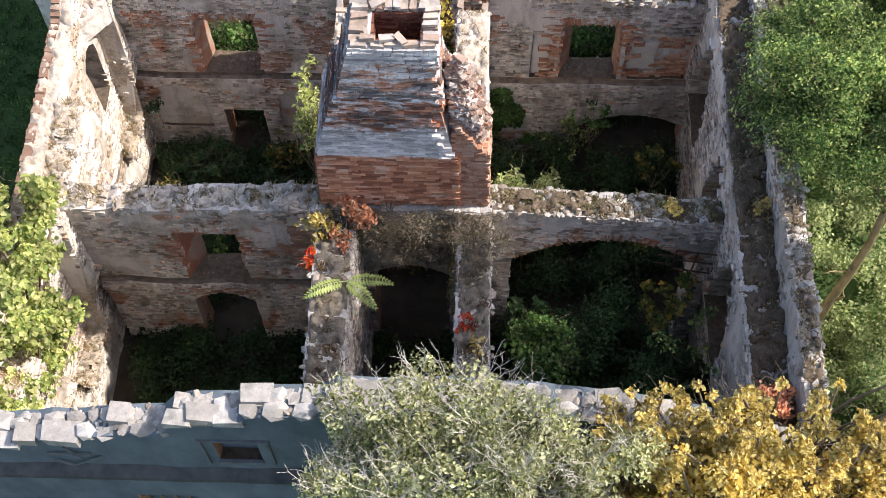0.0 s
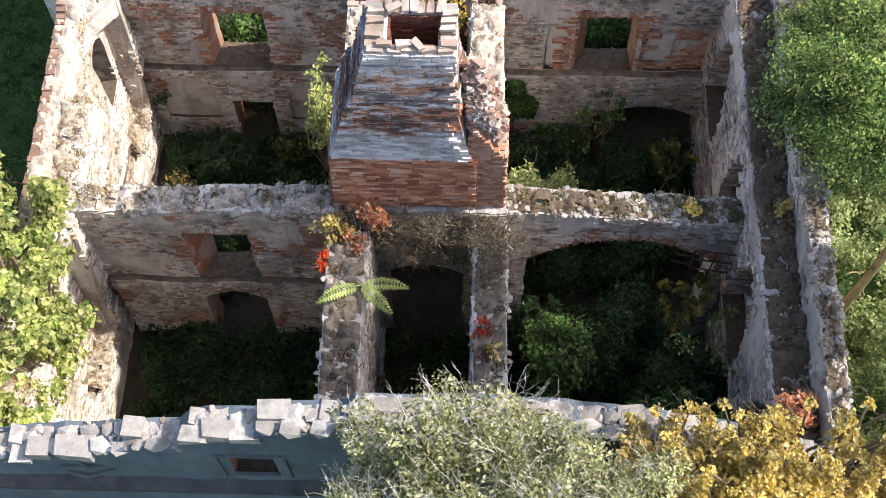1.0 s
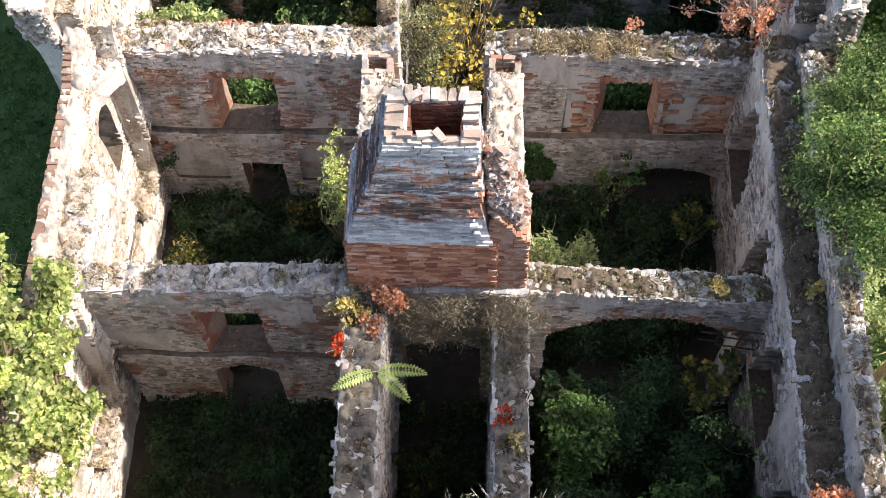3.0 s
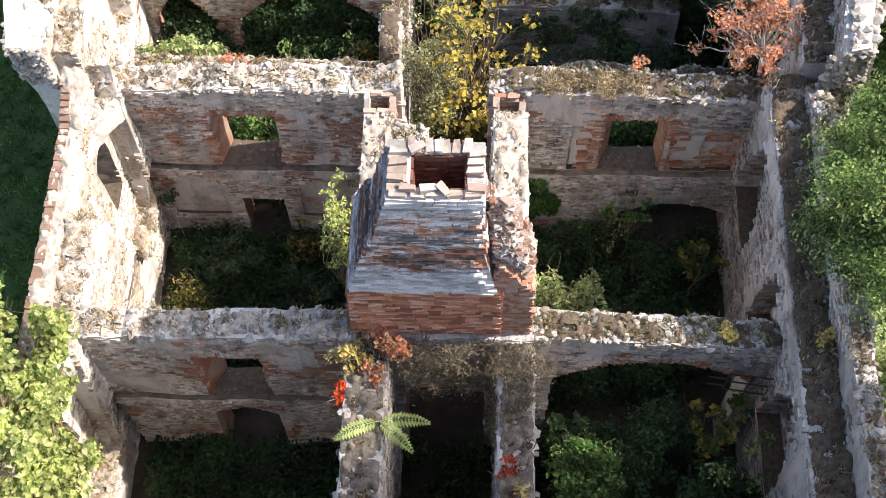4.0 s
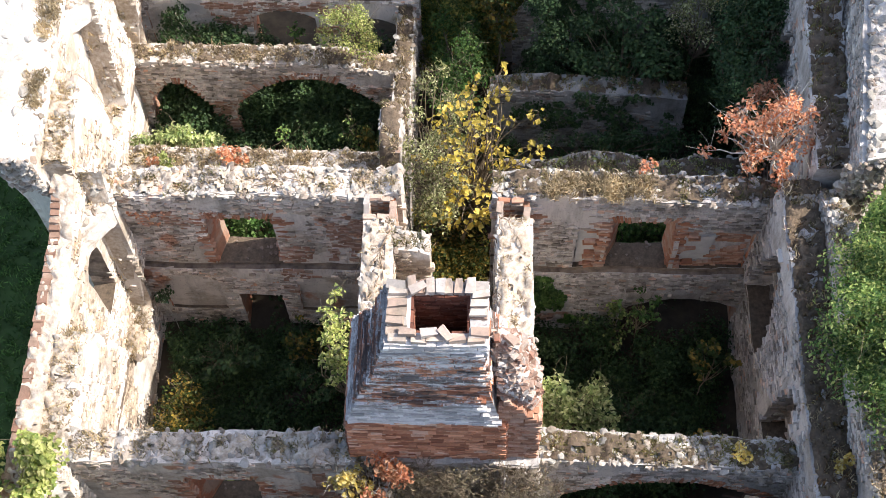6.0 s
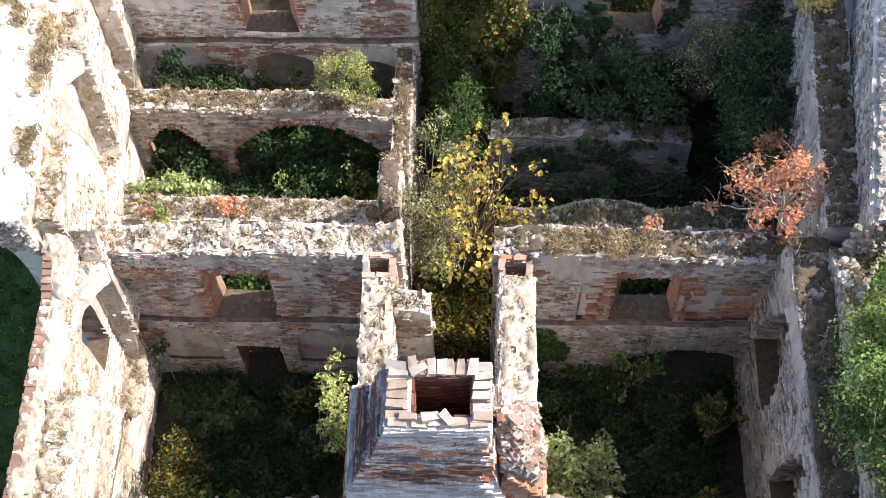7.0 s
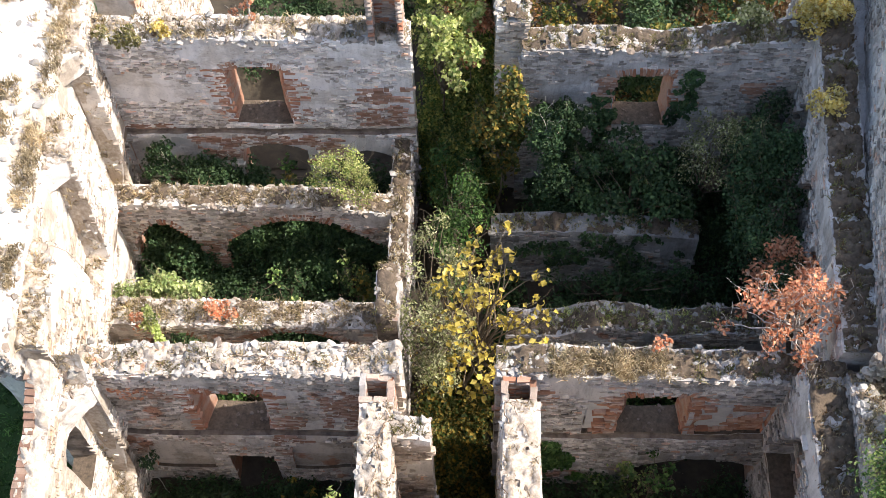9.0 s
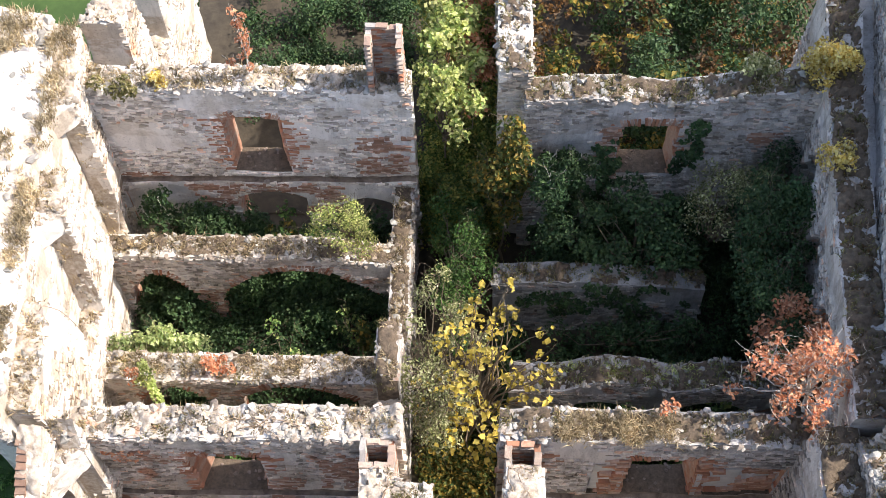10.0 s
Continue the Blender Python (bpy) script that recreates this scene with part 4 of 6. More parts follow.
# outer walls
def broken_corbel(w, y_front, y_back, z0, z1, seed):
    """What is left of a bay's vault over its far side: a wedge of masonry from the wall's face to its back."""
    uf, ub = y_front - w.p0.y, y_back - w.p0.y
    back = w.thick + 0.03
    bm = bmesh.new()
    n, m = 7, max(3, round((z1 - z0) / 0.2))

    def corner(s, z):
        k = 0.05 * noise.noise((s * 4, z * 1.6, seed)) + 0.03 * noise.noise((s * 9, z * 4.0, seed + 5))
        return w.at(uf + (ub - uf) * s + k, back * s, z + (0.10 * noise.noise((s * 5, seed, 1)) if z > z1 - 0.01 else 0.0))

    grid = [[bm.verts.new(corner(i / n, z0 + (z1 - z0) * j / m)) for j in range(m + 1)] for i in range(n + 1)]
    for i in range(n):
        for j in range(m):
            bm.faces.new((grid[i][j], grid[i + 1][j], grid[i + 1][j + 1], grid[i][j + 1]))
    far = [bm.verts.new(w.at(uf + 0.12, back, z)) for z in (z0, z1 + 0.05)]
    near = [bm.verts.new(w.at(uf + 0.12, 0.02, z)) for z in (z0, z1 + 0.05)]
    bm.faces.new([g[m] for g in grid] + [far[1], near[1]])
    bm.faces.new([g[0] for g in grid] + [far[0], near[0]])
    bm.faces.new((near[0], near[1], far[1], far[0]))
    bm.faces.new([grid[n][j] for j in range(m + 1)] + [far[1], far[0]])
    bm.faces.new([grid[0][j] for j in range(m + 1)] + [near[1], near[0]])
    bmesh.ops.recalc_face_normals(bm, faces=bm.faces)
    part("broken_corbel", bm, WALL_PALE, w.ob, "pale broken remnant of the bay's vault")
    rng = np.random.default_rng(int(seed))
    vs, fs, at = [], [], 0
    for _ in range(60):
        s, t = rng.random(), rng.random()
        p = w.at(uf + 0.1 + (ub - uf) * s * t, back * s, z1 + rng.uniform(-0.03, 0.06))
        k = rng.uniform(0.08, 0.2)
        A = np.array(Matrix.Translation(p) @ pose(0, 0, 0, rng.uniform(-30, 30), rng.uniform(-30, 30), rng.uniform(0, 360)) @ Matrix.Diagonal((k * 1.4, k, k * 0.9, 1)))
        V, Fc = ROCK_ARRAYS[int(rng.integers(len(ROCK_ARRAYS)))]
        vs.append(V @ A[:3, :3].T + A[:3, 3])
        fs.append(Fc + at)
        at += len(V)
    from_arrays("core_rubble", np.concatenate(vs), np.concatenate(fs), RUBBLE, w.ob)["kind"] = "stuff"


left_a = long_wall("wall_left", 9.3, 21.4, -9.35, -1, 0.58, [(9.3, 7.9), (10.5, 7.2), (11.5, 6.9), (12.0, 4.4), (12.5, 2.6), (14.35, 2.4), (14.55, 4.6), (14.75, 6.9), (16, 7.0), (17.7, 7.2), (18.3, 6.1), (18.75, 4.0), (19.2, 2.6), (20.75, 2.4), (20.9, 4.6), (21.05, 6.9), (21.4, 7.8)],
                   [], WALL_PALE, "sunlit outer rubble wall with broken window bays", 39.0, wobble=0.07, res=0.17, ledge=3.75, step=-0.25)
# The holes' sides are coloured dark for the shade deep inside them.
left_ridge = long_wall("wall_left_parapet", 9.3, 21.2, -9.9, -1, 0.52, [(9.3, 7.5), (14, 7.1), (20, 7.3), (21.2, 7.9)], [hole(19.7, 20.6, 4.0, 6.1, 19.8, 20.5, rise=0.3), hole(12.7, 13.9, 4.0, 6.0, 12.9, 13.6, rise=0.3)], WALL_PALE, "outer skin of rubble and brick along the wall top", 53.0, wobble=0.05, reveal=SOOT_SHADE)
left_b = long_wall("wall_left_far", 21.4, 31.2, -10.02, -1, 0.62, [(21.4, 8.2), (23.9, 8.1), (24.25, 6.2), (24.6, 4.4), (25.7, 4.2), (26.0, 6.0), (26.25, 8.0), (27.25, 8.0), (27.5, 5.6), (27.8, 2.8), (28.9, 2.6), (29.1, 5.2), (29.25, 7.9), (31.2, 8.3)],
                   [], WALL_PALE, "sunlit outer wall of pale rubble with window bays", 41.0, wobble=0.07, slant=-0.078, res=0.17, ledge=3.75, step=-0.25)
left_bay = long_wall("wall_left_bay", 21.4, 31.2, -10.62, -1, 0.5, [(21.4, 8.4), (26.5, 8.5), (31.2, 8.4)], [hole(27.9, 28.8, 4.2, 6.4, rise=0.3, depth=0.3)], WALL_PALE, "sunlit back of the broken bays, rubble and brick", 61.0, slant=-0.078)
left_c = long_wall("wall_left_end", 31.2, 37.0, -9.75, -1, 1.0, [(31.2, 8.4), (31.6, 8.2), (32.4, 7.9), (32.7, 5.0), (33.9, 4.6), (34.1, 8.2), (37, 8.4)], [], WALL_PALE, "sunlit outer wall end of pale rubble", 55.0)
broken_corbel(left_a, 21.05, 20.25, 6.2, 6.95, 71)
broken_corbel(left_a, 14.75, 13.95, 6.1, 6.85, 72)
broken_corbel(left_b, 29.25, 28.6, 7.2, 7.9, 73)
broken_corbel(left_b, 26.25, 25.6, 7.2, 7.9, 74)
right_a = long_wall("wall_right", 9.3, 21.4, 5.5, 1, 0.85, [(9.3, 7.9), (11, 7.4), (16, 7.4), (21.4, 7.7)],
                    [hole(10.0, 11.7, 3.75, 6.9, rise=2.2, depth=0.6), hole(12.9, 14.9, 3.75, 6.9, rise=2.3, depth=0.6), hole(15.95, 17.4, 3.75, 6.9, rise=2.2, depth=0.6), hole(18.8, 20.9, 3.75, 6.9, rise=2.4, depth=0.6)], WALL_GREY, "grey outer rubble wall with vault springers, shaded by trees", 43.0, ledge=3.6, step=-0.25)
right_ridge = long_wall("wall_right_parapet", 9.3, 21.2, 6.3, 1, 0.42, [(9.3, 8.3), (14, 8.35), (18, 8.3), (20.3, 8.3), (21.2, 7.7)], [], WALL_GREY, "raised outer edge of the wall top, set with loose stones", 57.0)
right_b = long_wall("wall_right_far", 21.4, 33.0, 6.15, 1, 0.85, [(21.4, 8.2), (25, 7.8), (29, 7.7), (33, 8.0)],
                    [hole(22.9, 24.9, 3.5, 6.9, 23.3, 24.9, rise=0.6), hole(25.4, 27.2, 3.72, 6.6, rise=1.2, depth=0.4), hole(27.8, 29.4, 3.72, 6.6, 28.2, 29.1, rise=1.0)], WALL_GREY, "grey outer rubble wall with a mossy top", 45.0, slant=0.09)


def side_vault(name, y0, y1, sign, x0, label, material, seed, foot=0.0, wide=1.0):
    """A gallery carried on a half arch along the outer wall: its section swept along the wall."""
    sec = [(0.0, 4.0), (1.15, 4.0), (1.05, 5.5), (0.98, 6.5), (1.08, 7.6), (1.2, 8.4), (1.16, 9.0), (0.95, 9.3), (0.6, 9.2), (0.52, 7.6), (0.5, 7.3), (0.0, 7.2)] if sign > 0 else [(0.0, 1.0), (0.62, 1.0), (0.60, 4.0), (0.58, 5.4), (0.55, 6.6), (0.56, 7.3), (0.66, 7.7), (0.78, 8.1), (0.82, 8.6), (0.78, 8.95), (0.5, 8.9), (0.25, 8.75), (0.0, 8.6)]
    bm = bmesh.new()
    n = round((y1 - y0) / 0.3)
    rings = []
    if foot:
        sec = [(a, max(z, foot)) for a, z in sec]
    for i in range(n + 1):
        y = y0 + (y1 - y0) * i / n
        k, x = (wide + 0.1 * (y - y0), x0 + 0.1 * (y - y0)) if sign > 0 else (1 + 0.15 * (y - y0), x0 - 0.078 * (y - y0))
        rings.append([bm.verts.new((x + sign * (a * k + 0.06 * noise.noise((a * 3, y * 1.5, seed))), y + (0.1 * noise.noise((a * 4, z * 2, seed)) if i in (0, n) else 0), z + 0.09 * noise.noise((a * 2.5, y * 1.8, seed + 3)))) for a, z in sec])
    m = len(sec)
    for p, q in zip(rings, rings[1:]):
        for k in range(m):
            bm.faces.new((p[k], p[(k + 1) % m], q[(k + 1) % m], q[k]))
    bm.faces.new(rings[0])
    bm.faces.new(rings[-1])
    bmesh.ops.recalc_face_normals(bm, faces=bm.faces)
    return tagged(mesh_object(name, bm, material), label, "wall", kind="structure")


vault_l = side_vault("wall_left_gallery", 21.0, 31.3, -1, -10.55, "outer gallery wall on a half arch, bleached by the sun", WALL_PALE, 3.0)
side_vault("wall_right_gallery_end", 21.0, 22.3, 1, 6.3, "broken end of the outer gallery, rubble and brick", WALL_PALE, 7.0)
vault_r = side_vault("wall_right_gallery", 22.2, 33.0, 1, 6.42, "outer gallery wall on a half arch of brick", WALL_GREY, 7.0, 7.15, 1.12)

gallery_face = long_wall("wall_gallery_face", 21.0, 33.0, 6.78, 1, 0.16, [(21, 9.1), (27, 9.15), (33, 9.2)], [], WALL_GREY, "streaked grey inner face of the gallery wall", 63.0, wobble=0.06, slant=0.152)
CROSS = [stub, w1l, w1r, w2l, w2r, low_l, low_r, arch_w, mid_r, w5l, w5r]
LONG = [cl1, cr1, cl2, cr2, cl3, cr3, left_a, left_b, left_bay, left_c, right_a, right_b, right_ridge]
for i, w in enumerate(CROSS):
    face_courses(w, 0.1, w.top(w.length / 2) + 0.2, 200 + i, cover=0.60)
for i, w in enumerate(LONG + [w1m, left_ridge, gallery_face]):
    face_courses(w, 0.1, max(w.top(w.length * k / 8) for k in range(9)) + 0.2, 230 + i, cover=0.55)
for i, w in enumerate(CROSS + LONG):
    top_stones(w, int(w.length * (1 if w in (right_a, right_b, mid_r) else 2 if w in (cl2, cr2) else 3 if w in (cl1, cr1) else 6 if w in (cl3, left_a, left_b) else 9)), 300 + i, (0.10, 0.28))
    top_rubble(w, 4 if w in (right_a, right_b, mid_r) else 45 if w in (left_a, left_b) else 26 if w in (cl1, cr1) else 34 if w in (cl2, cr2) else 30 if w is cl3 else 95, 330 + i, (0.06, 0.16) if w in (cl2, cr2) else (0.09, 0.26))
for i, (w, share, m) in enumerate(((w1l, 0.45, DUST), (w1r, 0.55, DIRT), (w2l, 0.45, DUST), (w2r, 0.62, DIRT), (low_l, 0.3, DIRT), (low_r, 0.7, DIRT), (arch_w, 0.6, DIRT), (mid_r, 0.55, DIRT), (w5l, 0.5, DUST), (w5r, 0.65, DIRT),
                                   (cl1, 1.0, LICHEN), (cr1, 0.95, LICHEN), (cl2, 0.75, DUST), (cr2, 0.95, DUST), (cl3, 1.0, DIRT), (cr3, 0.4, DIRT), (left_a, 0.85, DUST), (left_b, 0.8, DUST), (left_c, 0.7, DUST), (left_ridge, 0.85, DUST), (left_bay, 0.8, DUST), (right_a, 1.1, DIRT), (right_b, 1.0, DIRT), (right_ridge, 0.5, DIRT))):
    top_cover(w, share, 340 + i, m, lift=0.13)
for i, w in enumerate((left_ridge, left_bay)):
    top_rubble(w, 38, 390 + i, (0.05, 0.14), 0.0, 0.42)
for i, w in enumerate(LONG):
    niche_courses(w, 480 + i)
    jamb_courses(w, 500 + i)
for i, w in enumerate((cr3, cl2, right_ridge)):
    end_courses(w, 3.5, 520 + i)
for i, (w, x0, x1, z0, z1) in enumerate(((w2r, 4.6, 5.15, 3.95, 5.5), (w2r, 3.75, 5.2, 3.78, 4.02), (w2r, 1.75, 2.0, 3.8, 5.9), (w2r, -0.6, 0.3, 5.2, 6.3), (w2l, -5.9, -5.3, 2.1, 3.5), (w2l, -4.6, -3.5, 3.9, 6.2), (w2l, -6.0, -5.3, 3.8, 4.6), (w2l, -8.9, -8.0, 5.6, 6.2),
                                         (w5l, -9.0, -7.7, 2.3, 3.4), (w5l, -7.9, -5.7, 3.05, 3.45), (w5l, -4.3, -3.1, 3.9, 5.5), (w5l, -5.9, -5.0, 2.0, 3.3), (w5l, -10.9, -9.5, 3.75, 3.95), (w1l, -4.3, -3.5, 4.3, 6.4), (w1l, -7.4, -7.0, 4.2, 5.9), (w1l, -7.4, -5.4, 3.0, 3.3), (w5r, 1.9, 2.3, 3.6, 6.0), (w5r, 5.5, 6.1, 5.2, 5.8), (arch_w, -8.8, -8.0, 0.2, 2.2))):
    brick_patch(w, x0 - w.p0.x, x1 - w.p0.x, z0, z1, 360 + i, deep=0.11 if i < 2 else 0.0)
for (x, z, sx, sz, w) in ((4.15, 4.65, 0.75, 1.1, w2r), (1.58, 4.65, 0.55, 1.6, w2r), (-9.75, 2.5, 1.6, 1.5, w5l)):
    bm = bmesh.new()
    n = 14
    g = [[bm.verts.new((x + sx * (i / n - 0.5) + 0.05 * noise.noise((i * 0.7, j * 0.7, x)), w.p0.y + 0.07 - (w.step if w is w5l else 0) + 0.01 * noise.noise((i, j, 0)), z + sz * (j / n - 0.5) + 0.05 * noise.noise((i * 0.7, j * 0.7, x + 9)))) for j in range(n + 1)] for i in range(n + 1)]
    for i in range(n):
        for j in range(n):
            bm.faces.new((g[i][j], g[i + 1][j], g[i + 1][j + 1], g[i][j + 1]))
    for ring in ([g[i][0] for i in range(n + 1)], [g[n][j] for j in range(n + 1)], [g[i][n] for i in range(n, -1, -1)], [g[0][j] for j in range(n, -1, -1)]):
        back = [bm.verts.new(v.co + Vector((0, 0.09, 0))) for v in ring]
        for p in range(len(ring) - 1):
            bm.faces.new((ring[p + 1], ring[p], back[p], back[p + 1]))
    bmesh.ops.recalc_face_normals(bm, faces=bm.faces)
    part("plaster_patch", bm, PLASTER, w.ob, "smooth pale plaster left in the niche")
for i, (w, k) in enumerate(((w1l, 0), (w2l, 0), (w2r, 0), (w5l, 0), (w5r, 0))):
    jamb_bricks(w, w.holes[k], 400 + i)
for i, (w, k) in enumerate(((w1l, 1), (w1r, 0), (arch_w, 0), (arch_w, 1), (w5l, 1), (low_l, 0), (low_l, 1))):
    jamb_bricks(w, w.holes[k], 420 + i, 1, "t")


def parapet_bricks():
    """A tight course of worn bricks along the outer edge of the wall top."""
    rng = random.Random(11)
    worn = [box_mesh("brick", (0.27, 0.13, 0.07), 0.010, PARAPET_BRICK, 160 + i) for i in range(8)]
    u = 0.1
    while u < 11.7:
        z = left_ridge.top(u) + 0.03
        if rng.random() < 0.94:
            out = 0.41 if rng.random() < 0.95 else 0.47
            place(rng.choice(worn), Matrix.Translation(left_ridge.at(u, out + rng.uniform(-0.012, 0.012), z + rng.uniform(-0.012, 0.012))) @ pose(0, 0, 0, rng.uniform(-1.5, 1.5), rng.uniform(-2, 2), rng.uniform(-2, 2)) @ Matrix.Diagonal((rng.uniform(0.72, 0.86), 1.09, 1, 1)), left_ridge.ob, "brick")
        u += 0.142


parapet_bricks()
for i, (w, k) in enumerate(((w1l, 0), (w2l, 0), (w2r, 0), (w5l, 0), (w5r, 0))):
    rng = random.Random(440 + i)
    h = w.holes[k]
    for _ in range(12):
        u, v, s = rng.uniform(h["u0"] + 0.2, h["u1"] - 0.2), rng.uniform(0.05, w.thick), rng.uniform(0.05, 0.13)
        place(rng.choice(SILL_ROCKS), Matrix.Translation(w.at(u, v, h["z0"] + 0.01)) @ pose(0, 0, 0, rng.uniform(-20, 20), rng.uniform(-20, 20), rng.uniform(0, 360)) @ Matrix.Diagonal((s, s, s, 1)), w.ob, "stone")


def gallery_spot(sign, x0, a, y, y0):
    """A place on a gallery's top, a of the way across it."""
    if sign < 0:
        return x0 - 0.078 * (y - y0) - 0.80 * a * (1 + 0.15 * (y - y0)), 8.6 + 0.35 * a
    return x0 + 0.1 * (y - y0) + (0.60 + 0.56 * a) * (1 + 0.1 * (y - y0)), 9.22


def gallery_stones(ob, x0, sign, y0, y1, count, seed):
    rng = random.Random(seed)
    for _ in range(count):
        a, y, s = rng.random(), rng.uniform(y0, y1), rng.uniform(0.12, 0.34)
        x, z = gallery_spot(sign, x0, a, y, y0)
        place(rng.choice(ROCKS), Matrix.Translation((x, y, z + s * 0.1)) @ pose(0, 0, 0, rng.uniform(-25, 25), rng.uniform(-25, 25), rng.uniform(0, 360)) @ Matrix.Diagonal((s * 1.2, s, s * 0.8, 1)), ob, "stone")


def gallery_rubble(ob, x0, sign, y0, y1, count, seed):
    rng = np.random.default_rng(seed)
    vs, fs, at = [], [], 0
    for _ in range(count):
        a, y, s = rng.random(), rng.uniform(y0, y1), rng.uniform(0.07, 0.22)
        x, z = gallery_spot(sign, x0, a, y, y0)
        if rng.random() < 0.25:
            k = rng.random()
            if sign < 0:
                x, y, z = x0 - 0.74 * k, y0 - 0.02, rng.uniform(7.5 + 0.4 * k, 8.95)
            else:
                x, y, z = x0 + 0.15 + 0.95 * k, y0 - 0.02, rng.uniform(5.2, 9.2)
        M = np.array(Matrix.Translation((x, y, z - 0.15 * s)) @ pose(0, 0, 0, rng.uniform(-40, 40), rng.uniform(-40, 40), rng.uniform(0, 360)) @ Matrix.Diagonal((s * 1.4, s, s * 0.9, 1)))
        V, Fc = ROCK_ARRAYS[int(rng.integers(len(ROCK_ARRAYS)))]
        vs.append(V @ M[:3, :3].T + M[:3, 3])
        fs.append(Fc + at)
        at += len(V)
    from_arrays("core_rubble", np.concatenate(vs), np.concatenate(fs), RUBBLE, ob)["kind"] = "stuff"


gallery_rubble(vault_l, -10.55, -1, 21.0, 31.2, 700, 452)
gallery_rubble(vault_r, 6.3, 1, 21.0, 32.8, 1300, 453)
gallery_stones(vault_l, -10.55, -1, 21.1, 31.2, 60, 450)
gallery_stones(vault_r, 6.3, 1, 21.1, 32.8, 150, 451)


def flue(x0, x1, y0, y1, z0, z1, seed, front=True):
    """A small square flue of brick in the end of a wall."""
    root = tagged(new("flue"), "small square brick flue in the end of the wall", "flue", group="brick flues")
    root.location = ((x0 + x1) / 2, (y0 + y1) / 2, z0)
    inv = Matrix.Translation(-root.location)
    rng = random.Random(seed)
    z, k = z0 + 0.035, 0
    while z < z1:
        for (ax, ay, bx, by) in (((x0, y0, x1, y0),) if front else ()) + ((x1, y0, x1, y1), (x1, y1, x0, y1), (x0, y1, x0, y0)):
            a, c = Vector((ax, ay, z)), Vector((bx, by, z))
            n = max(1, round((c - a).length / 0.28))
            for i in range(n):
                if z > z1 - 0.16 and rng.random() < 0.3:
                    continue
                ang = math.degrees(math.atan2(c.y - a.y, c.x - a.x))
                place(rng.choice(FLUE_BRICKS), inv @ Matrix.Translation(a.lerp(c, (i + 0.5 + (0.2 if k % 2 else -0.2)) / n)) @ pose(0, 0, 0, rng.uniform(-2, 2), rng.uniform(-2, 2), ang + rng.uniform(-3, 3)), root, "brick")
        z, k = z + 0.074, k + 1
    return root


flue(-3.56, -2.98, 20.76, 21.28, 5.7, 7.08, 461)
flue(-0.58, 0.02, 20.76, 21.28, 5.7, 7.06, 462)
flue(-3.76, -3.05, 29.95, 30.5, 7.25, 9.15, 463, False)


# ---- the chimney ----
CHIMNEY_SIDES = ((7.3, -3.52, -0.46, 17.35), (9.12, -3.45, -0.50, 17.3), (10.03, -3.23, -0.64, 16.95), (11.0, -3.0, -0.80, 16.6), (11.27, -2.84, -0.84, 16.5), (11.9, -2.72, -0.90, 16.4), (12.4, -2.60, -0.91, 16.3), (12.8, -2.49, -0.90, 16.26))


def chimney_brick(name, wash_share, soot=0.0):
    """Old brick under peeling whitewash: red below the foot course, washed and soot-stained above."""
    n = Nodes(name)
    base = n.ramp(n.random(True), (0.0, (0.44, 0.165, 0.09)), (0.55, (0.65, 0.29, 0.16)), (0.85, (0.72, 0.38, 0.23)), (1.0, (0.62, 0.46, 0.36)))
    base = n.mix(n.ramp(n.noise(5, 5, 0.7, (0.6, 0.6, 1.6), 12), (0.45, 0.0), (0.70, 0.55)), base, (0.24, 0.115, 0.07))
    sep = n.t.nodes.new("ShaderNodeSeparateXYZ")
    n.link(n.pos, sep.inputs[0])
    zone = n.t.nodes.new("ShaderNodeMapRange")
    zone.inputs["From Min"].default_value, zone.inputs["From Max"].default_value = 7.3, 13.3
    n.link(sep.outputs["Z"], zone.inputs["Value"])
    share = n.ramp(zone.outputs[0], (0.0, 0.0), (0.315, 0.0), (0.335, 0.66), (0.44, 0.60), (0.51, 0.46), (0.60, 0.44), (0.66, 0.52), (0.74, 0.46), (0.84, 0.52), (0.90, 0.62))
    fleck = n.mix(0.07, n.noise(3.2, 12, 0.84, (0.6, 0.6, 1.9), 3), n.random(True))
    gap = n.t.nodes.new("ShaderNodeMath")
    gap.operation = "ADD"
    n.link(n.mix(1.0, fleck, share, "ADD"), gap.inputs[0])
    gap.inputs[1].default_value = wash_share
    wash = n.ramp(gap.outputs[0], (0.97, 0.0), (1.0, 0.92))
    tone = n.mix(n.noise(2.4, 6, 0.7, (0.6, 0.6, 1.8), 21), (0.58, 0.575, 0.565), (0.84, 0.83, 0.81))
    col = n.mix(wash, base, tone)
    grime = n.ramp(n.noise(1.7, 12, 0.84, (0.5, 0.5, 2.6), 6), (0.455, 0.0), (0.53, 0.95))
    high = n.ramp(zone.outputs[0], (0.31, 0.12), (0.40, 0.35), (0.54, 0.95), (0.74, 0.9), (0.88, 0.5))
    col = n.mix(n.mix(1.0, grime, high, "MULTIPLY"), col, (0.075, 0.062, 0.055))
    col = n.mix(1.0, col, n.ramp(n.random(True), (0.0, 0.66), (0.3, 0.96), (0.8, 1.12), (1.0, 1.25)), "MULTIPLY")
    col = n.mix(n.ramp(n.noise(9, 6, 0.8, (0.8, 0.8, 1.5), 41), (0.54, 0.0), (0.68, 0.45)), col, (0.18, 0.13, 0.105))
    # Soot streaks plus shade: darkens the left flank, which faces away from the sun.
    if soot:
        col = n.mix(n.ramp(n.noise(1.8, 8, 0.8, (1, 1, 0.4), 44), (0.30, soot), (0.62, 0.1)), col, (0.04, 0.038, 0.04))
    n.bump(n.noise(24, 5, 0.75), 0.9, 0.025)
    return n.done(col, 0.92)


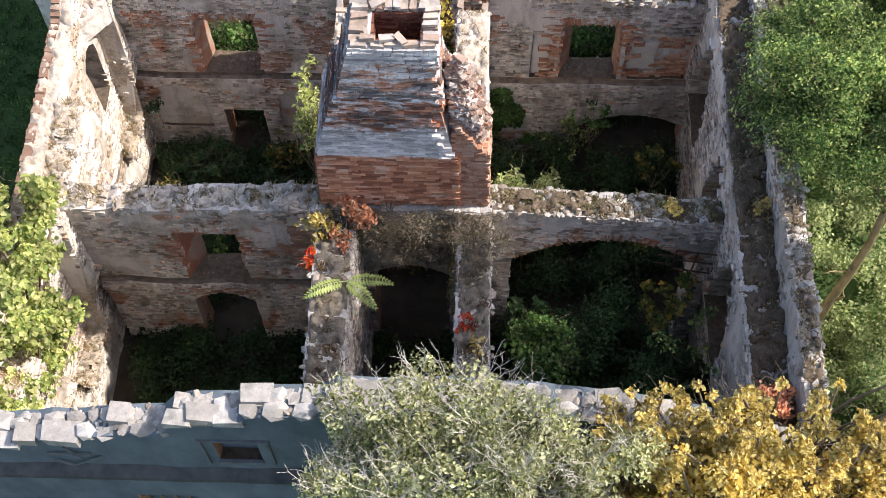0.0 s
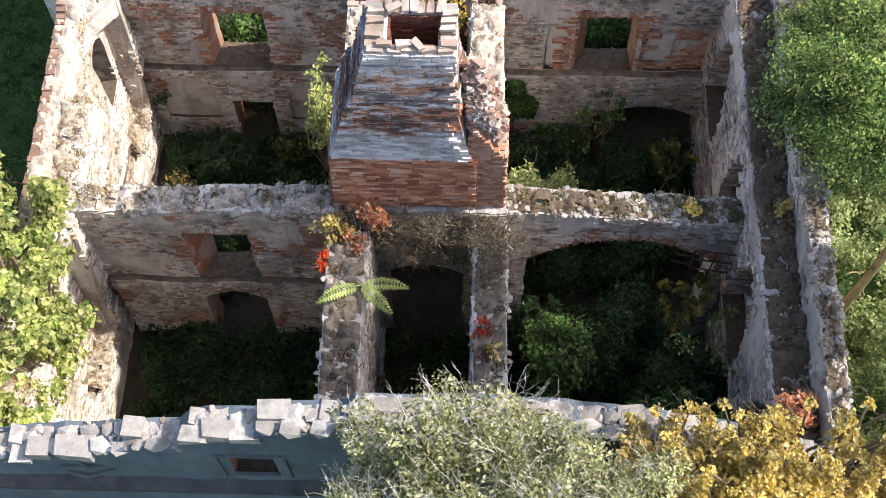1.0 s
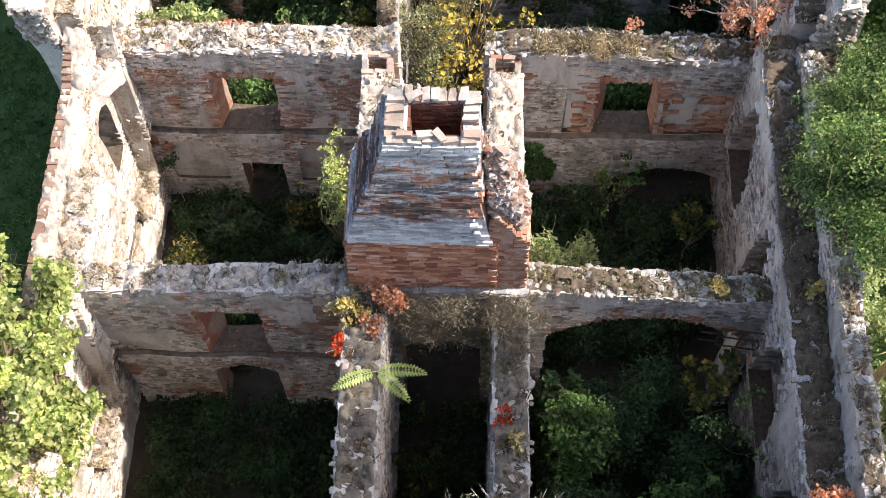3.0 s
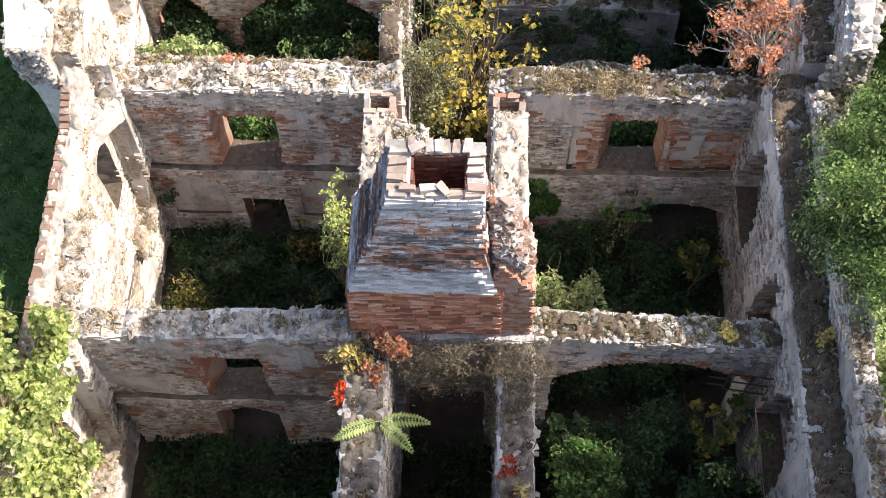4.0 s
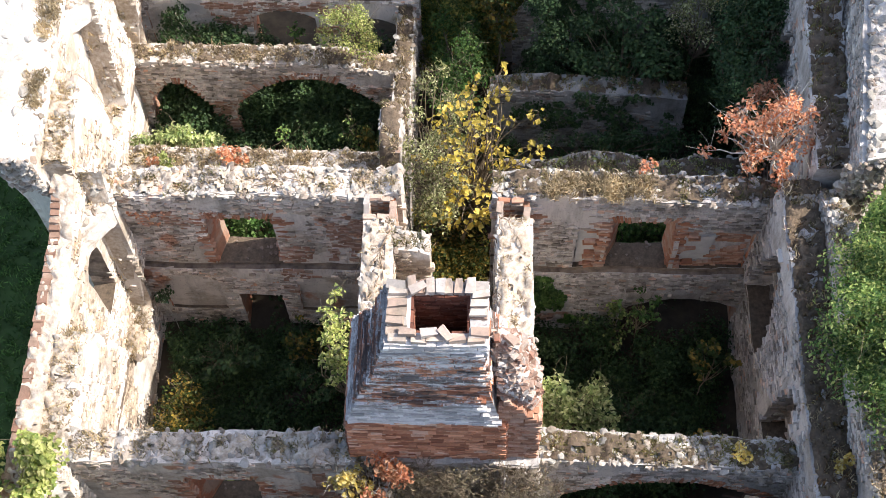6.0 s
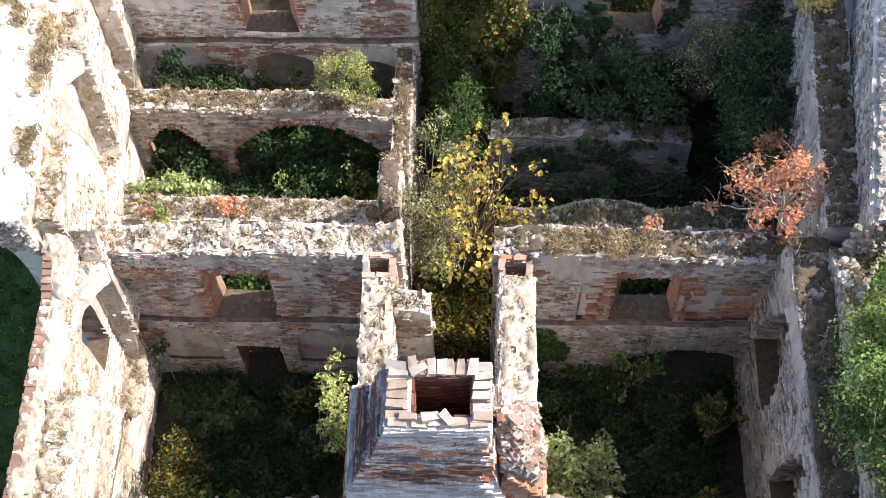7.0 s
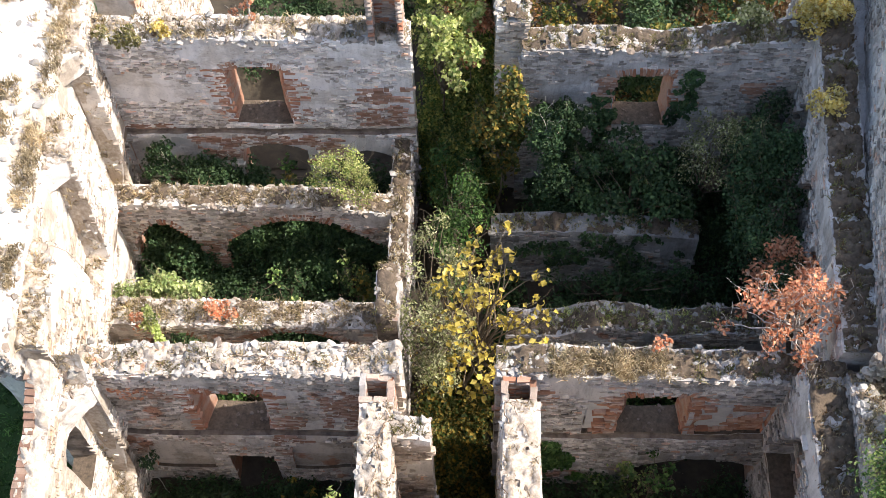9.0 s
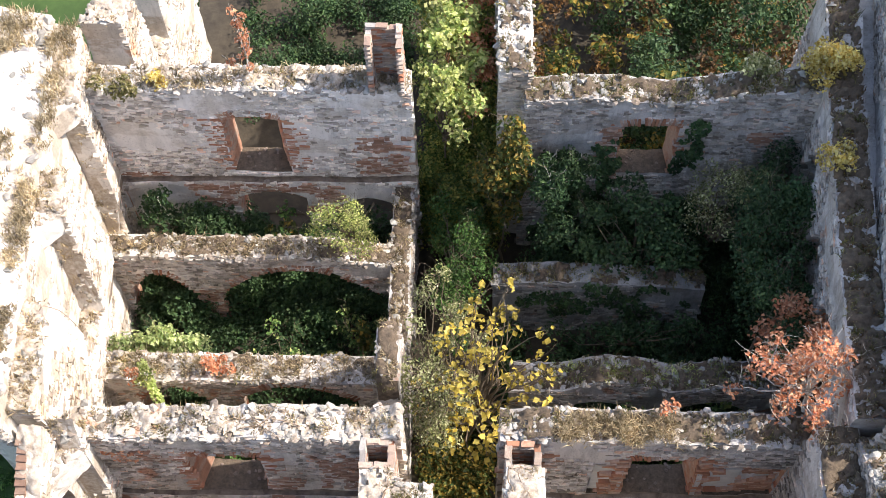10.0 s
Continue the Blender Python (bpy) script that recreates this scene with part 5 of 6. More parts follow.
def chimney_ring(z):
    """The four sides at a height: left, right, front, back."""
    zs = [s[0] for s in CHIMNEY_SIDES]
    l, r, b = (float(np.interp(z, zs, [s[k] for s in CHIMNEY_SIDES])) for k in (1, 2, 3))
    return l, r, 15.17, b


def chimney():
    root = tagged(new("chimney"), "massive brick chimney with peeling whitewash, standing on the cross wall", "chimney")
    root.location = (-1.7, 16.0, 7.3)
    inv = Matrix.Translation(-root.location)
    wmat = chimney_brick("whitewashed_brick", 0.0)
    # Darker copy for the left flank: its shade is put into the brick colour.
    soot_shaded = chimney_brick("sooty_whitewashed_brick", -0.02, 0.95)
    lining = piece_material("flue_lining_brick", (0.12, 0.045, 0.03), (0.24, 0.09, 0.055), (0.33, 0.16, 0.105), True, 0.15)
    rng, rr = np.random.default_rng(77), random.Random(5)
    top = 12.78
    bm = bmesh.new()
    outer = []
    for z in (7.3, 8.2, 9.12, 9.6, 10.03, 10.5, 11.0, 11.27, 11.9, 12.4, top):
        l, r, f, b = chimney_ring(z)
        l, r, f, b = l + 0.06, r - 0.09, f + 0.05, b - 0.04
        outer.append([bm.verts.new(p) for p in ((l, f, z), (r, f, z), (r, b, z), (l, b, z))])
    for a, c in zip(outer, outer[1:]):
        for s in range(4):
            bm.faces.new((a[s], a[(s + 1) % 4], c[(s + 1) % 4], c[s]))
    l, r, f, b = chimney_ring(top)
    mouth = (l + 0.38, r - 0.26, f + 0.20, b - 0.20)
    inner = [[bm.verts.new(p) for p in ((mouth[0], mouth[2], z), (mouth[1], mouth[2], z), (mouth[1], mouth[3], z), (mouth[0], mouth[3], z))] for z in (top, 9.5)]
    for s in range(4):
        bm.faces.new((outer[-1][s], outer[-1][(s + 1) % 4], inner[0][(s + 1) % 4], inner[0][s]))
        bm.faces.new((inner[0][s], inner[0][(s + 1) % 4], inner[1][(s + 1) % 4], inner[1][s]))
    bm.faces.new(inner[1])
    bmesh.ops.recalc_face_normals(bm, faces=bm.faces)
    bm.transform(inv)
    part("body", bm, wmat, root)
    # brick courses of the four sides, ragged along the cracked corner
    me_white = [box_mesh("brick", (0.27, 0.13, 0.066), 0.008, wmat, 140 + i) for i in range(8)]
    vs, fs, n, z, row, parts = [], [], 0, 7.34, 0, 0
    dark, dark_faces = [], []
    while z < top - 0.03:
        l, r, f, b = chimney_ring(z)
        shift = rng.uniform(-0.02, 0.016)
        for (p, q, out) in (((l, f), (r, f), (0, -1)), ((r, f), (r, b), (1, 0)), ((l, b), (l, f), (-1, 0)), ((l, b), (r, b), (0, 1))):
            p, q = Vector((*p, z)), Vector((*q, z))
            d = (q - p).normalized()
            L, s = (q - p).length, -rng.uniform(0.0, 0.2)
            ragged = 0.28 * max(0.0, 0.45 + 1.3 * noise.noise((z * 2.3, 4.1, 1.7))) if 9.3 < z < 12.3 else 0.0
            while s < L:
                ln = rng.choice((0.13, 0.26, 0.26, 0.28))
                a, e = max(s, 0.0), min(s + ln, L)
                s += ln + 0.012
                if e - a < 0.06:
                    continue
                mid = p + d * (a + e) / 2
                if (out == (0, -1) and mid.x > r - ragged) or (out == (1, 0) and 9.0 < z < 12.3 and mid.y < f + ragged * 1.6) or rng.random() < 0.015:
                    continue
                c = mid + Vector((-out[0], -out[1], 0)) * (0.045 + shift - rng.uniform(0, 0.022))
                M = Matrix.Translation(c) @ Matrix((d, Vector((*out, 0)), Vector((0, 0, 1)))).transposed().to_4x4() @ pose(0, 0, 0, rng.normal(0, 1.2), rng.normal(0, 0.8), rng.normal(0, 1.2))
                if out == (0, -1) and z > 11.35 and parts < 200:
                    parts += 1
                    place(rr.choice(me_white), inv @ M @ Matrix.Diagonal(((e - a) / 0.27, 1, 1, 1)), root, "brick")
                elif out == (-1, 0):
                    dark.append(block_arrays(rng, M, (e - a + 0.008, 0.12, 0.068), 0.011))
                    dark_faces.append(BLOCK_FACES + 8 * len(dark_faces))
                else:
                    vs.append(block_arrays(rng, M, (e - a + 0.008, 0.12, 0.068), 0.011))
                    fs.append(BLOCK_FACES + 8 * n)
                    n += 1
        z, row = z + 0.076, row + 1
    from_arrays("brickwork", np.concatenate(vs) - np.array(root.location), np.concatenate(fs), wmat, root)["kind"] = "stuff"
    from_arrays("sooty_flank", np.concatenate(dark) - np.array(root.location), np.concatenate(dark_faces), soot_shaded, root)["kind"] = "stuff"
    # dark red lining of the flue's mouth
    vs, fs, n, z = [], [], 0, 10.6
    while z < top - 0.04:
        for (x0, y0, x1, y1) in ((mouth[0], mouth[3], mouth[1], mouth[3]), (mouth[0], mouth[2], mouth[0], mouth[3]), (mouth[1], mouth[2], mouth[1], mouth[3]), (mouth[0], mouth[2], mouth[1], mouth[2])):
            p, q = Vector((x0, y0, z)), Vector((x1, y1, z))
            d, L, s = (q - p).normalized(), (q - p).length, -rng.uniform(0, 0.2)
            while s < L:
                a, e = max(0, s), min(L, s + 0.22)
                s += 0.235
                if e - a > 0.05:
                    vs.append(block_arrays(rng, Matrix.Translation(p + d * (a + e) / 2) @ Matrix((d, d.cross(Vector((0, 0, 1))), Vector((0, 0, 1)))).transposed().to_4x4(), (e - a, 0.06 + rng.uniform(0, 0.04), 0.062), 0.008))
                    fs.append(BLOCK_FACES + 8 * n)
                    n += 1
        z += 0.076
    from_arrays("flue_lining", np.concatenate(vs) - np.array(root.location), np.concatenate(fs), lining, root)["kind"] = "stuff"
    # the rim: headers on three sides, flat courses in front, a few bricks loose
    rim_white = [box_mesh("brick", (0.26, 0.125, 0.07), 0.020, RIM_PALE if i % 3 else RIM_GREY, 150 + i) for i in range(9)]
    for (x0, y0, x1, y1, turn, step, keep, layers) in ((l + 0.17, f + 0.12, l + 0.17, b, 0, 0.165, 1.0, 2), (r - 0.12, f + 0.1, r - 0.12, b, 0, 0.165, 0.95, 2), (l + 0.06, f + 0.09, r - 0.02, f + 0.09, 0, 0.29, 1.0, 1), (l + 0.3, b - 0.10, r - 0.2, b - 0.10, 90, 0.15, 0.95, 2)):
        for lay in range(layers):
            p, q = Vector((x0, y0, top + 0.03 + 0.072 * lay)), Vector((x1, y1, top + 0.03 + 0.072 * lay))
            k = max(2, round((q - p).length / step))
            for i in range(k):
                if rr.random() > keep - 0.3 * lay:
                    continue
                c = p.lerp(q, (i + 0.5) / k) + Vector((rr.uniform(-0.025, 0.025), rr.uniform(-0.02, 0.02), rr.uniform(-0.005, 0.012)))
                wide = 1.12 if x0 < -2 and turn == 0 and x0 == x1 else 1.0
                place(rr.choice(rim_white), inv @ Matrix.Translation(c) @ pose(0, 0, 0, rr.uniform(-4, 4), rr.uniform(-4, 4), turn + rr.uniform(-6, 6)) @ Matrix.Diagonal((wide, 1.15, 1.05, 1)), root, "brick")
    for (x, y, z, rx, ry, rz) in ((-1.55, 15.3, 12.91, 12, 6, -52), (-1.80, 15.33, 12.90, 0, 4, 12), (-2.0, 16.1, 12.95, 10, -12, 25), (-2.15, 15.33, 12.9, 4, -8, -6)):
        place(rr.choice(rim_white), inv @ pose(x, y, z, rx, ry, rz), root, "brick")
    # solid brick pier at the stack's foot, broken off to a slope
    vs, fs, n, z = [], [], 0, 6.9
    while z < 10.15:
        right = 0.17 if z < 9.2 else 0.17 - 0.62 * ((z - 9.2) / 0.95) ** 0.8
        y = 15.24
        while y < 16.2 - 0.3 * max(0.0, z - 9.2):
            x = -0.56 - rng.uniform(0, 0.15)
            while x < right - 0.04:
                ln = rng.choice((0.13, 0.26))
                x1 = min(x + ln, right + rng.uniform(-0.03, 0.02))
                if x1 - x > 0.05:
                    c = Vector(((x + x1) / 2, y + 0.06 + rng.uniform(-0.014, 0.014), z))
                    vs.append(block_arrays(rng, Matrix.Translation(c) @ pose(0, 0, 0, rng.normal(0, 2), rng.normal(0, 2), rng.normal(0, 2)), (x1 - x - 0.012, 0.12, 0.064), 0.010))
                    fs.append(BLOCK_FACES + 8 * n)
                    n += 1
                x += ln
            y += 0.13
        z += 0.077
    from_arrays("brick_pier", np.concatenate(vs) - np.array(root.location), np.concatenate(fs), PIER_BRICK, root)["kind"] = "stuff"
    # broken flank: a ramp of rubble leaning on the stack, parted from it by a crack
    vs, fs, at = [], [], 0
    for i in range(3200):
        y = 15.42 + 2.1 * rr.random() ** 1.4
        crest = float(np.interp(y, (15.4, 15.7, 16.1, 16.6, 17.5), (10.6, 11.9, 11.3, 9.6, 7.9)))
        lo = float(np.interp(y, (15.4, 17.5), (9.6, 7.4)))
        z = lo + (crest - lo) * rr.random() ** 0.6
        l, r, f, b = chimney_ring(z)
        edge = max(r + 0.10 + 0.05 * noise.noise((z * 3, y, 0)), -0.74)
        x = rr.uniform(edge, min(0.1, edge + 0.36 + 0.25 * (crest - z) / 2))
        k = rr.uniform(0.05, 0.15)
        A = np.array(Matrix.Translation(Vector((x, y, z)) - root.location) @ pose(0, 0, 0, rr.uniform(-30, 30), rr.uniform(-30, 30), rr.uniform(0, 360)) @ Matrix.Diagonal((k * 1.4, k, k * 0.9, 1)))
        V, Fc = ROCK_ARRAYS[rr.randrange(len(ROCK_ARRAYS))]
        if i % 3:
            V, Fc = block_arrays(rng, Matrix(), (1.1, 0.9, 0.55), 0.12), BLOCK_FACES
        vs.append(V @ A[:3, :3].T + A[:3, 3])
        fs.extend((Fc + at).tolist())
        at += len(V)
    from_arrays("broken_flank", np.concatenate(vs), fs, FLANK_STONE, root)["kind"] = "stuff"
    return root


chimney()


# ---- plants: undergrowth in the rooms ----


def undergrowth(name, x, y, n, height, material, seed, label, size=0.10, per_area=1150, r=(0.35, 0.75)):
    rng = random.Random(seed)
    cl = []
    for _ in range(n):
        px, py, rr = rng.uniform(*x), rng.uniform(*y), rng.uniform(*r)
        h = height * max(0.12, 0.45 + 0.85 * noise.noise((px * 0.75, py * 0.75, seed))) * rng.uniform(0.6, 1.25)
        cl.append((px, py, max(0.25, h - rr * 0.5), rr))
        if h > 1.3:
            cl.append((px + rng.uniform(-0.3, 0.3), py + rng.uniform(-0.3, 0.3), h * 0.5, rr))
    return tagged(foliage(name, cl, per_area, size, material, seed, None, 0.75, 0.35, 0.7), label, "undergrowth", kind="stuff")


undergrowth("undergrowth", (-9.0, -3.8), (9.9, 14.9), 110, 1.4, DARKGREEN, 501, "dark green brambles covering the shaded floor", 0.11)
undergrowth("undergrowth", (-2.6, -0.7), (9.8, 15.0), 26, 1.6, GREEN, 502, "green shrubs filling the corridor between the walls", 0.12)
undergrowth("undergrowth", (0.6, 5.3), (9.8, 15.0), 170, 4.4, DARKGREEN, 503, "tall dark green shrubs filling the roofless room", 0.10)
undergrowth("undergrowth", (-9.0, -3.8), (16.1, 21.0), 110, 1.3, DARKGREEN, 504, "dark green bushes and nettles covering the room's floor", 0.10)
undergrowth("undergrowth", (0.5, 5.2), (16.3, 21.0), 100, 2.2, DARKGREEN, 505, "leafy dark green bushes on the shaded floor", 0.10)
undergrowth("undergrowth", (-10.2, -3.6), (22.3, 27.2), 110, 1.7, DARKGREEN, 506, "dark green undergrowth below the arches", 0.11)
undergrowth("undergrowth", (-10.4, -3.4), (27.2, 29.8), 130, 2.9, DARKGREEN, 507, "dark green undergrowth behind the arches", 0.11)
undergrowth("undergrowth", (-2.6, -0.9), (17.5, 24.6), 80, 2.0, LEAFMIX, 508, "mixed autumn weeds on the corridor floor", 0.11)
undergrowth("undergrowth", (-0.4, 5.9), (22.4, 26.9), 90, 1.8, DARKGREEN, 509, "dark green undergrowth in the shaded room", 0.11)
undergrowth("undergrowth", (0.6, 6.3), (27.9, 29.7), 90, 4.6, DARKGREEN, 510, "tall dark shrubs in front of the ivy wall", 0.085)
undergrowth("undergrowth", (-2.6, -0.6), (29.6, 37.0), 140, 6.6, YELLOWING, 511, "green and yellow shrubs crowding the corridor", 0.10)
undergrowth("undergrowth", (-8.6, -3.2), (34.6, 43.0), 150, 1.5, DARKGREEN, 512, "dark shrubs in the farthest room", 0.11, 800)
undergrowth("undergrowth", (0.3, 8.6), (31.0, 44.0), 110, 6.3, DARKGREEN, 513, "dark green thicket behind the wall", 0.15, 420)
undergrowth("undergrowth", (0.3, 8.6), (31.0, 44.0), 90, 6.5, LEAFMIX, 516, "yellow and green autumn thicket behind the wall", 0.17, 330, (0.3, 0.6))
undergrowth("undergrowth", (0.3, 8.6), (31.0, 44.0), 80, 6.5, BROWN, 517, "brown withered creepers over the thicket", 0.15, 380, (0.3, 0.65))

undergrowth("undergrowth", (7.2, 14.5), (6.0, 34.0), 210, 3.4, PALE_GREEN, 514, "light green thicket along the outer wall's foot", 0.12, 800, (0.35, 0.8))

# ---- trees and shrubs ----
rs = random.Random(3)


def crown(n, c, s, r):
    """Clumps of a crown scattered in an uneven round about c."""
    out = []
    while len(out) < n:
        x, y, z = rs.uniform(-1.2, 1.2), rs.uniform(-1.2, 1.2), rs.uniform(-1.1, 1.1)
        if x * x + y * y + z * z < 1.15 + 0.5 * noise.noise((x * 2 + c[0], y * 2 + c[1], z * 2)):
            out.append((c[0] + s[0] * x, c[1] + s[1] * y, c[2] + s[2] * z, rs.uniform(*r)))
    return out


def golden_crown():
    """A dense lower crown that breaks up into sprays above."""
    out = crown(150, (4.6, 7.5, 9.9), (3.1, 1.7, 2.0), (0.25, 0.5))
    for _ in range(46):
        x, y, z = rs.uniform(1.9, 7.2), rs.uniform(7.6, 9.0), rs.uniform(11.2, 11.9)
        for k in range(4):
            out.append((x + 0.10 * k * rs.uniform(-1, 1), y + 0.08 * k, z + 0.28 * k - 0.1 * abs(x - 4.5), 0.24 - 0.045 * k))
    return out


def ash_crown():
    """A wide crown whose lower side follows a line over the wall."""
    out = []
    while len(out) < 190:
        x, y, z = rs.uniform(5.8, 11.6), rs.uniform(14.4, 20.6), rs.uniform(8.0, 10.4)
        e = ((x - 9.1) / 3.35) ** 2 + ((y - 17.5) / 3.1) ** 2 + ((z - 9.1) / 1.6) ** 2
        if e < 1.0 + 0.35 * noise.noise((x * 0.8, y * 0.8, z)):
            out.append((x, y, z, rs.uniform(0.4, 0.75)))
    return out


shrub("maple_tree", (-11.2, 11.2, 0), crown(170, (-10.4, 12.0, 7.5), (1.6, 3.5, 1.9), (0.2, 0.46)), 1250, 0.15, LIME, 601, "yellow-green maple leaning over the outer wall", "tree", 0.16, 2, 0.85)
shrub("hornbeam_tree", (-0.2, 6.2, 0), crown(190, (-0.3, 7.3, 11.7), (2.5, 1.5, 2.5), (0.25, 0.5)), 1700, 0.085, OLIVE, 602, "half-bare olive-green tree with pale grey twigs before the gable", "tree", 0.14, 10, 0.6, TWIG, twig_len=1.1)
shrub("golden_maple", (5.0, 6.2, 0), golden_crown(), 2500, 0.098, GOLD, 603, "golden autumn maple standing before the gable", "tree", 0.14, 3, 0.7)
shrub("ash_tree", (11.8, 19.2, 0), ash_crown(), 1500, 0.095, ASH, 604, "dense green broadleaf tree beside the outer wall", "tree", 0.22, 2, 0.5)
shrub("poplar_tree", (11.0, 11.5, 0), crown(70, (10.9, 11.2, 3.4), (2.2, 4.6, 1.8), (0.6, 1.0)), 700, 0.12, PALE_GREEN, 605, "light green saplings at the foot of the outer wall", "tree", 0.12, 2)
shrub("linden_tree", (12.5, 25.0, 0), crown(70, (11.4, 25.5, 6.0), (2.4, 5.0, 3.0), (0.7, 1.1)), 450, 0.15, GREEN, 610, "green linden tree in the woods beside the ruin", "tree", 0.2, 1)
# Out-of-view tree, added to keep sun off the far right wall top.
shrub("beech_tree", (13.5, 28.6, 0), crown(60, (13.0, 28.8, 12.6), (3.0, 4.2, 3.6), (0.9, 1.4)), 420, 0.20, GREEN, 616, "tall green beech, out of view, added to shade the far right wall", "tree", 0.3, 1)
shrub("beech_tree", (13.2, 13.6, 0), crown(62, (12.0, 13.3, 21.0), (2.5, 2.4, 2.6), (0.5, 1.0)), 380, 0.2, GREEN, 633, "tall green beech shading the front rooms", "tree", 0.32, 1)


def smoke_crown():
    """Sprays of clumps along uneven arching shoots."""
    out = []
    for (x, y, z, r) in ((4.3, 22.4, 7.7, 0.2), (4.7, 22.5, 8.0, 0.26), (5.1, 22.3, 8.4, 0.3), (5.5, 22.4, 8.7, 0.3), (5.9, 22.6, 8.6, 0.26), (5.3, 22.8, 8.1, 0.3), (5.0, 23.1, 7.7, 0.28), (5.6, 23.2, 7.8, 0.26), (6.1, 22.4, 8.1, 0.24), (5.5, 21.9, 8.0, 0.28), (5.3, 21.5, 7.6, 0.26), (5.7, 21.4, 7.3, 0.2), (4.9, 21.9, 7.8, 0.24), (6.3, 22.9, 7.9, 0.16), (5.2, 22.4, 7.6, 0.26)):
        for _ in range(3):
            out.append((x + rs.uniform(-0.3, 0.3), y + rs.uniform(-0.3, 0.3), z + rs.uniform(-0.3, 0.3), r * rs.uniform(0.6, 1.1)))
    return out


shrub("rust_bush", (6.0, 24.4, 0), crown(32, (5.95, 24.5, 5.4), (0.6, 0.9, 1.0), (0.22, 0.4)), 700, 0.11, ORANGE, 626, "rust-orange and yellow bush in the corner by the outer wall", "shrub", 0.04, 3, 0.7)
shrub("smoke_bush", (5.6, 22.2, 6.7), smoke_crown(), 620, 0.115, ORANGE, 606, "rust-orange shrub rooted on the wall top", "shrub", 0.05, 4, 0.65, TWIG)
shrub("magnolia_bush", (-1.6, 23.6, 0), crown(70, (-0.95, 23.7, 5.3), (1.3, 2.1, 1.8), (0.14, 0.34)), 150, 0.16, YELLOW, 607, "bush with large golden-yellow leaves in the corridor", "shrub", 0.06, 2, 0.8)
shrub("privet_bush", (-2.2, 24.6, 0), crown(78, (-2.1, 23.9, 4.7), (0.85, 2.2, 1.5), (0.18, 0.36)), 800, 0.09, OLIVE, 612, "olive and yellow bush against the corridor wall", "shrub", 0.05, 4)
shrub("alder_bush", (-1.7, 27.2, 0), crown(40, (-1.75, 27.8, 2.9), (0.75, 2.2, 1.3), (0.25, 0.45)), 850, 0.11, GREEN, 629, "dense green alder bush low in the corridor", "shrub", 0.05, 2)
shrub("birch_sapling", (-4.4, 27.7, 3.7), crown(30, (-4.55, 27.6, 4.9), (0.75, 0.5, 0.85), (0.2, 0.34)), 1100, 0.075, LIME, 608, "yellow-green birch sapling growing on the arch wall", "shrub", 0.03, 3)
shrub("elder_sapling", (-3.95, 18.0, 0), crown(30, (-3.95, 17.7, 7.3), (0.3, 0.85, 1.2), (0.12, 0.24)), 800, 0.12, LIME, 609, "bright yellow-green sapling against the corridor wall", "shrub", 0.03, 1)
shrub("hop_creeper", (-2.4, 31.0, 0), crown(38, (-1.9, 31.2, 6.5), (0.7, 1.8, 1.2), (0.25, 0.42)), 800, 0.14, LIME, 617, "sunlit yellow-green creeper hanging in the corridor", "creeper", 0.04, 2, 0.8)
shrub("vine_thicket", (-1.3, 33.0, 0), crown(28, (-1.4, 33.2, 5.6), (0.7, 2.2, 1.2), (0.3, 0.5)), 700, 0.13, ORANGE, 618, "rust-brown vines over the corridor shrubs", "creeper", 0.04, 3, 0.7)
shrub("bay_bush", (4.6, 28.6, 0), crown(26, (5.3, 28.6, 4.6), (1.2, 0.8, 1.0), (0.25, 0.45)), 900, 0.085, OLIVE, 619, "pale-leaved bush in the corner of the shaded room", "shrub", 0.05, 2)
shrub("mulberry_bush", (6.0, 25.5, 0), crown(80, (6.1, 26.8, 4.8), (0.7, 3.0, 1.6), (0.3, 0.55)), 1000, 0.09, DARKGREEN, 621, "dark green shrubs along the shaded outer wall", "shrub", 0.06, 2, 0.8)
shrub("traveller_vine", (-0.5, 29.4, 0), crown(26, (-0.5, 29.5, 4.6), (0.6, 0.4, 1.9), (0.3, 0.5)), 700, 0.13, LEAFMIX, 624, "mixed green and yellow vine over the wall's end", "creeper", 0.04, 2, 0.8)
shrub("wayfaring_bush", (2.4, 26.4, 0), crown(14, (2.8, 26.5, 1.5), (2.2, 0.4, 0.5), (0.25, 0.4)), 600, 0.13, DARKGREEN, 625, "dark shrubs before the mossy wall", "shrub", 0.04, 1)
shrub("fig_tree", (3.0, 27.9, 0), crown(30, (2.8, 28.4, 3.4), (1.6, 0.9, 1.3), (0.3, 0.55)), 900, 0.12, DARKGREEN, 620, "dark green fig tree in the shaded room", "tree", 0.06, 2, 0.8)
shrub("laurel_bush", (-9.6, 26.3, 0), crown(46, (-9.2, 25.3, 2.8), (1.15, 0.45, 0.55), (0.18, 0.32)), 900, 0.14, PALE_GREEN, 611, "bright green bush below the arches", "shrub", 0.04, 1)
shrub("hazel_bush", (1.2, 17.0, 0), crown(40, (1.25, 17.7, 3.2), (0.85, 0.9, 0.7), (0.2, 0.36)), 800, 0.14, PALE_GREEN, 613, "sunlit pale green bush beside the corridor wall", "shrub", 0.04, 2)
shrub("bramble_bush", (-8.6, 17.2, 0), crown(36, (-8.4, 17.2, 1.7), (0.6, 1.8, 0.9), (0.28, 0.45)), 700, 0.11, LEAFMIX, 614, "sunlit brambles at the foot of the outer wall", "shrub", 0.03, 2)

